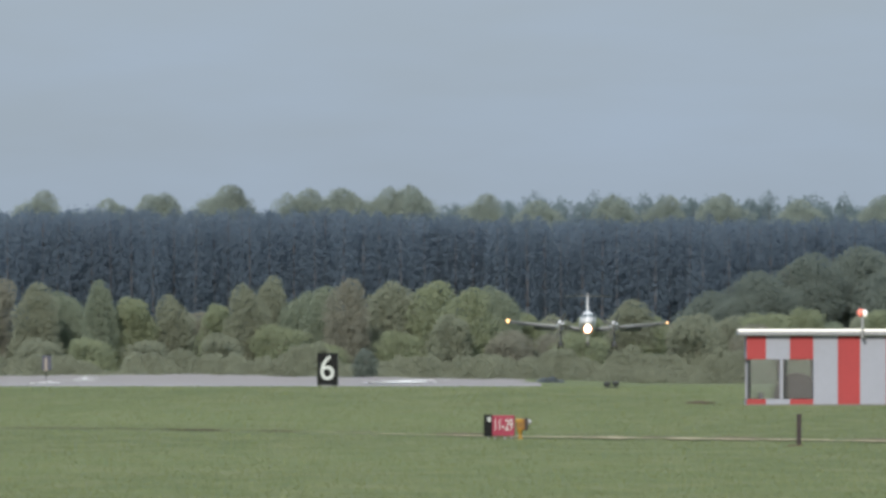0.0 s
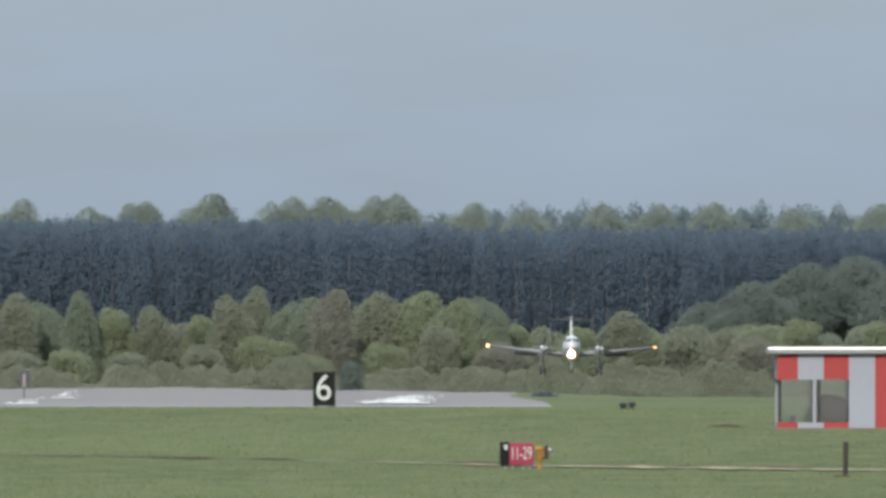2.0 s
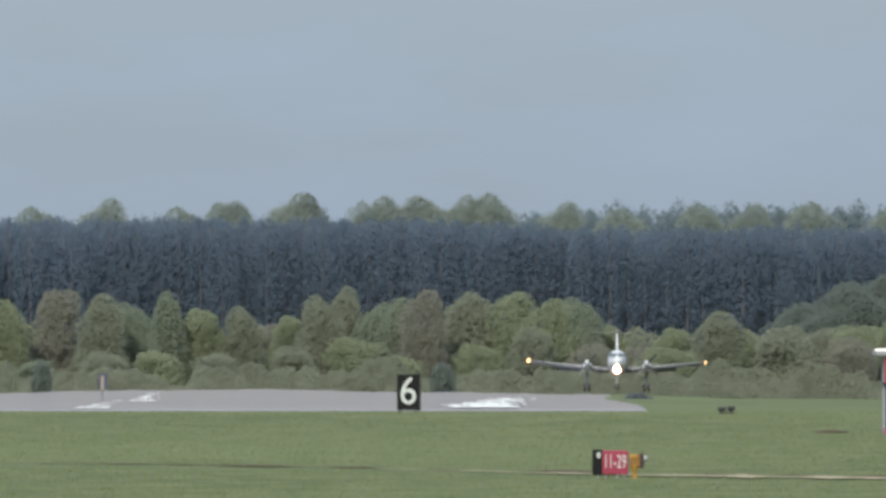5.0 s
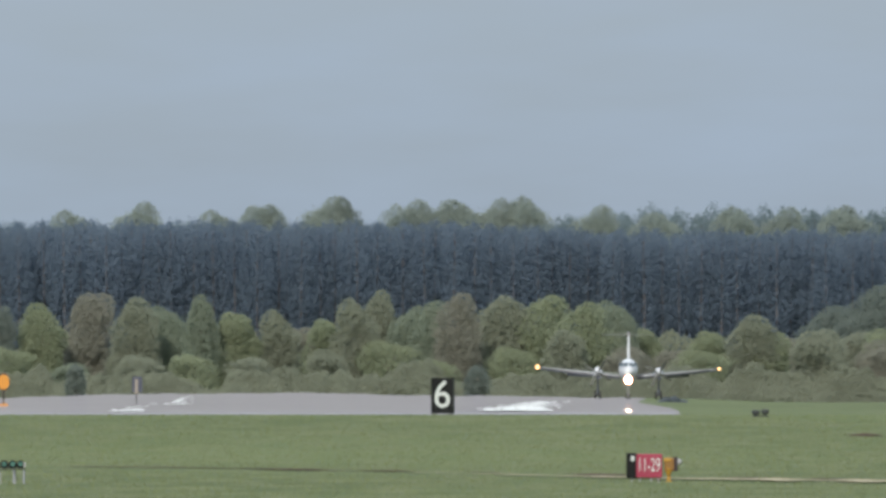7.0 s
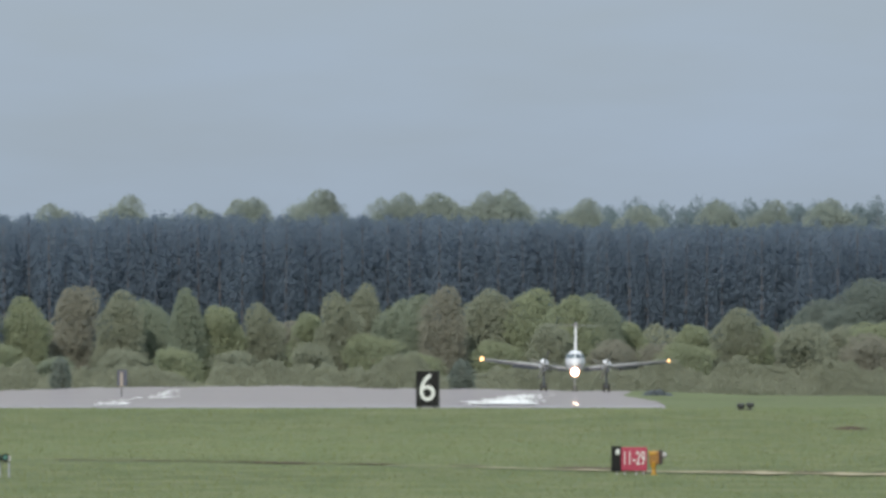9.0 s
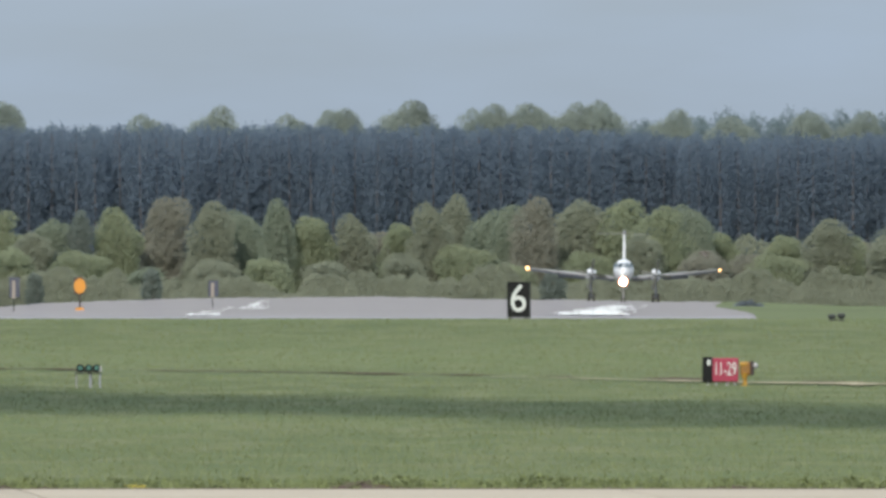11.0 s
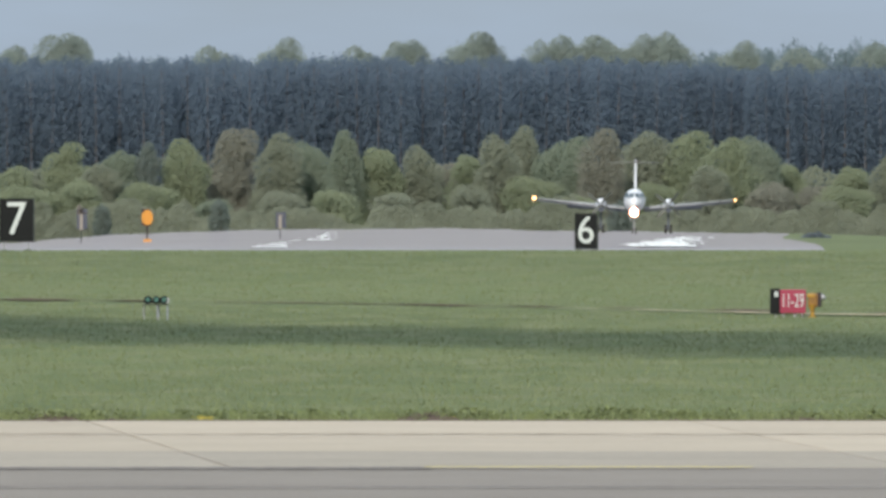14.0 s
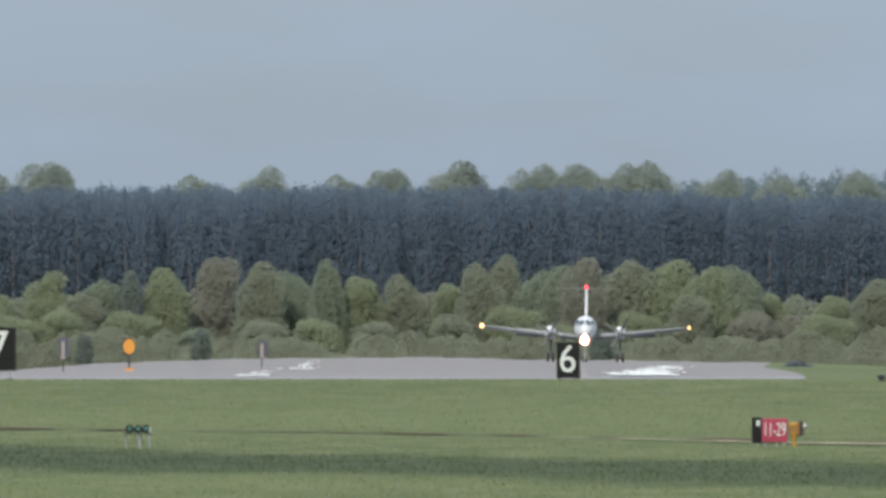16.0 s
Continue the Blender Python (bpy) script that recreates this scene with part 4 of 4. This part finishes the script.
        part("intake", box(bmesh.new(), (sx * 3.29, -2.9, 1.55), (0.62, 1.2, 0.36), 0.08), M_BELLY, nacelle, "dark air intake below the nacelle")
        prop = thing("propeller", Matrix.Translation((sx * 3.29, -3.72, 2.04)), "", "")
        prop.parent = top
        sp = [section(y, 0, r, r, 14) for y, r in ((-0.42, 0.03), (-0.3, 0.14), (-0.05, 0.25), (0.2, 0.28))]
        part("spinner", rings(bmesh.new(), sp), M_DE_ICE, prop, smooth=True)
        for k in range(4):
            bm = rings(bmesh.new(), [[(-w, -0.03, r), (w, 0.05, r), (w, 0.08, r), (-w, 0.0, r)] for r, w in
                                     ((0.2, 0.08), (0.6, 0.12), (1.1, 0.14), (1.5, 0.11), (1.6, 0.05))])
            part("blade", bm, M_BLADE_METAL, prop, at=pose(0, 0, 0, 0, 90 * k + 20, 0))
        gear = part("main_gear", rod(bmesh.new(), (sx * 3.29, 0.3, 2.5), (sx * 3.29, 0.3, 0.42), 0.12), M_BELLY, top)
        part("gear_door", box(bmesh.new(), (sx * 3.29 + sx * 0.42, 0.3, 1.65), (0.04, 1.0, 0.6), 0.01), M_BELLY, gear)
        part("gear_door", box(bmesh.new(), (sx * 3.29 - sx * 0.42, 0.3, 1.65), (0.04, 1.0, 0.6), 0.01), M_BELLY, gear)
        part("axle", rod(bmesh.new(), (sx * 3.29 - 0.3, 0.3, 0.42), (sx * 3.29 + 0.3, 0.3, 0.42), 0.07), M_DARK_METAL, gear)
        for wx in (-0.26, 0.26):
            wheel = bmesh.new()
            rod(wheel, (-0.11, 0, 0), (0.11, 0, 0), 0.46, 0.46, 24)
            bmesh.ops.bevel(wheel, geom=[e for e in wheel.edges if e.calc_face_angle(0) > 1], offset=0.05, segments=2, affect="EDGES")
            part("wheel", wheel, M_RUBBER, gear, at=Matrix.Translation((sx * 3.29 + wx, 0.3, 0.46)))
    fin = [[(0 + o, y0, z), (0, y0 - 0.12, z), (0 - o, y0, z), (0 - o * 0.6, y1, z), (0 + o * 0.6, y1, z)] for z, y0, y1, o in (
        (3.2, 5.6, 9.6, 0.13), (4.4, 7.0, 9.8, 0.11), (6.1, 8.3, 10.4, 0.09))]
    part("fin", rings(bmesh.new(), fin), M_FUSELAGE, top)
    tail = wing_sections([(-2.9, 9.0, 0.9, 6.15, 0.03), (0, 8.4, 1.7, 6.15, 0.06), (2.9, 9.0, 0.9, 6.15, 0.03)])
    plane_t = part("tailplane", rings(bmesh.new(), tail), M_TAIL, top, smooth=True)
    beacon = part("beacon", ball(bmesh.new(), (0, 0, 0), (0.19, 0.17, 0.19)), M_DE_ICE, plane_t, "rotating tail beacon",
                  at=Matrix.Translation((0, 8.3, 6.32)))
    part("beacon_lens", ball(bmesh.new(), (0, -0.13, 0), (0.17, 0.1, 0.17)), M_BEACON, beacon, "red beacon lens")
    strut = part("nose_gear", rod(bmesh.new(), (0, -7.4, 2.5), (0, -7.4, 0.3), 0.07), M_GREY_METAL, top)
    for wx in (-0.16, 0.16):
        part("wheel", rod(bmesh.new(), (wx - 0.07, -7.4, 0.3), (wx + 0.07, -7.4, 0.3), 0.3, 0.3, 20), M_RUBBER, strut)
    part("gear_door", box(bmesh.new(), (0.34, -7.5, 1.6), (0.03, 0.8, 0.5)), M_FUSELAGE, strut)
    part("gear_door", box(bmesh.new(), (-0.34, -7.5, 1.6), (0.03, 0.8, 0.5)), M_FUSELAGE, strut)
    part("lamp_arm", rod(bmesh.new(), (0, -7.4, 2.02), (0, -9.0, 2.06), 0.05), M_GREY_METAL, strut)
    # glowing disc and widened ball stand for the lamp's bloom
    part("lamp_reflector", rod(bmesh.new(), (0, -9.06, 2.08), (0, -8.96, 2.08), 0.44, 0.4, 24), M_HALO, strut)
    part("landing_lamp", ball(bmesh.new(), (0, -9.1, 2.1), (0.28, 0.1, 0.33), 20), M_LANDING, strut, "dazzling landing lamp")
    for ob in top.children:             # the hull stands high on its gear
        if not ob.name.startswith(("main_gear", "nose_gear")):
            ob.location.z += 0.8
    return top


airliner = aircraft()


# ---------------------------------------------------------------- cloud and birds
def cloud():
    """A long low cloud out of view, whose shadow crosses the meadow."""
    bm = bmesh.new()
    r = np.random.default_rng(5)
    for i in range(60):
        u = -1 + 2 * i / 59
        ball(bm, (u * 75, r.normal(0, 3) - 110 * u, r.normal(0, 2)), (5, 14 + 5 * r.random(), 4), 10)
    ob = part("cloud", bm, M_CLOUD, smooth=True)
    return tagged(ob, "long white cloud drifting above the airfield", "cloud")


def bird(size):
    top = thing("bird", Vector((0, 0, 0)), "dark brown bird in flight with spread wings", "bird", "birds over the airfield")
    hull = [section(y * size, 0, rx * size, rz * size, 10) for y, rx, rz in (
        (-0.36, 0.01, 0.01), (-0.3, 0.05, 0.05), (-0.18, 0.07, 0.08), (0.05, 0.09, 0.09), (0.22, 0.05, 0.05), (0.44, 0.10, 0.012))]
    part("body", rings(bmesh.new(), hull), M_BIRD, top, smooth=True)
    wings = []
    for sx in (-1, 1):
        spans = [(sx * x * size, le * size, ch * size, z * size, 0.012 * size) for x, le, ch, z in (
            (0.05, -0.16, 0.28, 0.03), (0.3, -0.22, 0.26, 0.08), (0.55, -0.16, 0.2, 0.08), (0.75, -0.04, 0.1, 0.05), (0.85, 0.04, 0.03, 0.04))]
        wings.append(part("wing", rings(bmesh.new(), wing_sections(spans, 10)), M_BIRD, top, smooth=True))
    return top, wings


shade_cloud = cloud()
gull, gull_wings = bird(0.6)
crow, crow_wings = bird(0.72)

# ---------------------------------------------------------------- slabs of the concrete edge
SLAB = {}
for i, (y1, y0) in enumerate(zip(slab_rows, slab_rows[1:])):
    w, mid = 13.0, (y0 + y1) / 2
    for k in range(-5, 6):
        x = -7.9 + (440 - mid) * 0.074 + k * w + w / 2
        slope = (ground_z(0, y1) - ground_z(0, y0)) / (y1 - y0)
        if i not in SLAB:
            SLAB[i] = bpy.data.meshes.new("slab")
            b = box(bmesh.new(), (0, 0, 0), (w - 0.06, y1 - y0 - 0.1, 0.1), 0.015)
            for v in b.verts:
                v.co.z += v.co.y * slope
                v.co.x += v.co.y * -0.074
            b.to_mesh(SLAB[i])
            b.free()
            SLAB[i].materials.append((M_SLAB, M_SLAB, M_SLAB_GREY)[i])
        ob = new("slab", SLAB[i])
        ob.location = (x, mid, float(ground_z(x, mid)) + 0.005)
        ob["_row"] = i
edge = tagged(sheet("pavement", np.arange(-60, 61, 10), [388.5, 400, 420, 439], M_SOIL, 0.012), "pale concrete slabs along the taxiway edge",
              "pavement", kind="structure")
for ob in [o for o in scene.objects if "_row" in o.keys()]:
    del ob["_row"]
    ob.parent = edge


def seam(name, turn0, turn1, y, wide, mat, lift, label, seed):
    v, f = [], []
    for i in range(160):
        u = turn0 + (turn1 - turn0) * i / 159
        wob = 0.5 * noise.noise(Vector((i * 0.2, seed, 0)))
        k = wide * (0.6 + 0.8 * abs(noise.noise(Vector((i * 0.35, seed, 4)))))
        for q in (-0.5, 0.5):
            yy = y + wob + q * k
            x = across(u, yy)
            v.append((x, yy, float(ground_z(x, yy)) + lift))
        if i:
            b = 2 * (i - 1)
            f.append((b, b + 2, b + 3, b + 1))
    tagged(mesh_object(name, np.array(v), np.array(f), [mat]), label, "marking", kind="structure")


seam("tar_seam", -300, 760, 386.5, 1.1, M_TAR, 0.09, "dark tar seam between slabs and asphalt", 1)
seam("yellow_line", 750, 1330, 387.0, 0.9, M_YELLOW_LINE, 0.095, "worn yellow line at the taxiway edge", 2)
seam("soil_edge", -300, 2000, 438.4, 1.6, M_SOIL, 0.05, "dark line of soil where turf meets concrete", 8)
seam("joint_line", -300, 2000, 421.5, 0.55, M_JOINT, 0.075, "rusty joint line between rows of slabs", 6)
seam("tar_seam", -300, 2000, 369.5, 0.5, M_TAR, 0.09, "thin dark seam in the asphalt", 3)


# ---------------------------------------------------------------- what moves
BEACON = (14.5, 16.0)                      # when the rotating beacon points this way


def motions():
    # seconds, bearing, height of the wheels above the runway
    rows = [(0, 1506, 3.84), (0.5, 1490, 4.23), (1, 1470, 4.33), (1.5, 1464, 3.58), (2, 1491, 2.09), (2.5, 1480, 1.55), (3, 1462, 1.25),
            (3.5, 1444, 1.05), (4, 1429, 0.75), (4.5, 1415, 0.6), (5, 1404, 0.38), (5.5, 1394, 0.2), (6, 1384, 0.08), (7, 1364, 0),
            (7.5, 1352, 0), (8, 1334, 0), (8.5, 1316, 0), (9.5, 1276, 0), (11, 1221, 0), (11.5, 1208, 0), (12, 1194, 0), (12.5, 1179, 0),
            (13, 1156, 0), (13.5, 1138, 0), (14, 1121, 0), (14.5, 1102, 0), (15, 1085, 0), (15.5, 1074, 0), (16, 1066, 0)]
    keyed = []
    for t, turn, up in rows:
        y = 2401 - 30 * t
        p = spot(turn, y, 0.1 + up)
        nose = -2.5 if up > 0.3 else (-1.0 if up > 0 else 0)
        keyed.append((t, Matrix.Translation(p) @ pose(0, 0, 0, nose, 0.6, -0.9)))
    walk(airliner, keyed)
    for prop in [o for o in airliner.children if o.name.startswith("propeller")]:
        base = prop.location.copy()
        walk(prop, [(i * 0.1, Matrix.Translation(base) @ pose(0, 0, 0, 0, (i * 67) % 360, 0)) for i in range(161)])
    beacon = [o for o in airliner.children_recursive if o.name.startswith("beacon") and "lens" not in o.name][0]
    spot_at = beacon.location.copy()
    sweep = [(0, 180), (BEACON[0] - 0.35, 180)]
    for flash in BEACON:
        sweep += [(flash - 0.3, 180), (flash - 0.2, 100), (flash - 0.1, 40), (flash, 0), (flash + 0.1, -40), (flash + 0.2, -100), (flash + 0.3, -180)]
    walk(beacon, [(t, Matrix.Translation(spot_at) @ pose(0, 0, 0, 0, 0, a)) for t, a in sweep if t <= 16.0])
    # the shadow lies where the sun's ray through the cloud meets the meadow
    lift = toward * (130 / toward.z)
    walk(shade_cloud, [(t, Matrix.Translation(Vector((6, y, 3.4)) + lift)) for t, y in
                       ((0, 290), (4, 350), (8, 440), (10.5, 553), (11.5, 560), (16, 562))])
    walk(gull, [(t, pose(3.03 - 12.4 * (t - 0.5), 118, 10.94 - 2.1 * min(t - 0.5, 1.5) + 0.5 * max(t - 2, 0), -8, 12, -55))
                for t in (0, 0.25, 0.5, 0.75, 1, 1.5, 2, 3, 4, 8, 12, 16)])
    walk(crow, [(t, pose(-0.78 - 10.2 * (t - 12.5), 900, 7.15 - 0.6 * min(t - 12.5, 1) if t > 12 else 7.3 + 0.5 * (12 - t), 0, 8, -75))
                for t in (0, 4, 8, 11, 12, 12.25, 12.5, 13, 13.5, 14, 16)])
    for wings, beat in ((gull_wings, 0.15), (crow_wings, 0.11)):
        for side, wing in zip((-1, 1), wings):
            walk(wing, [(i * beat, pose(0, 0, 0, 0, side * (-44 if i % 2 else 14), 0)) for i in range(int(16 / beat) + 2)])


motions()
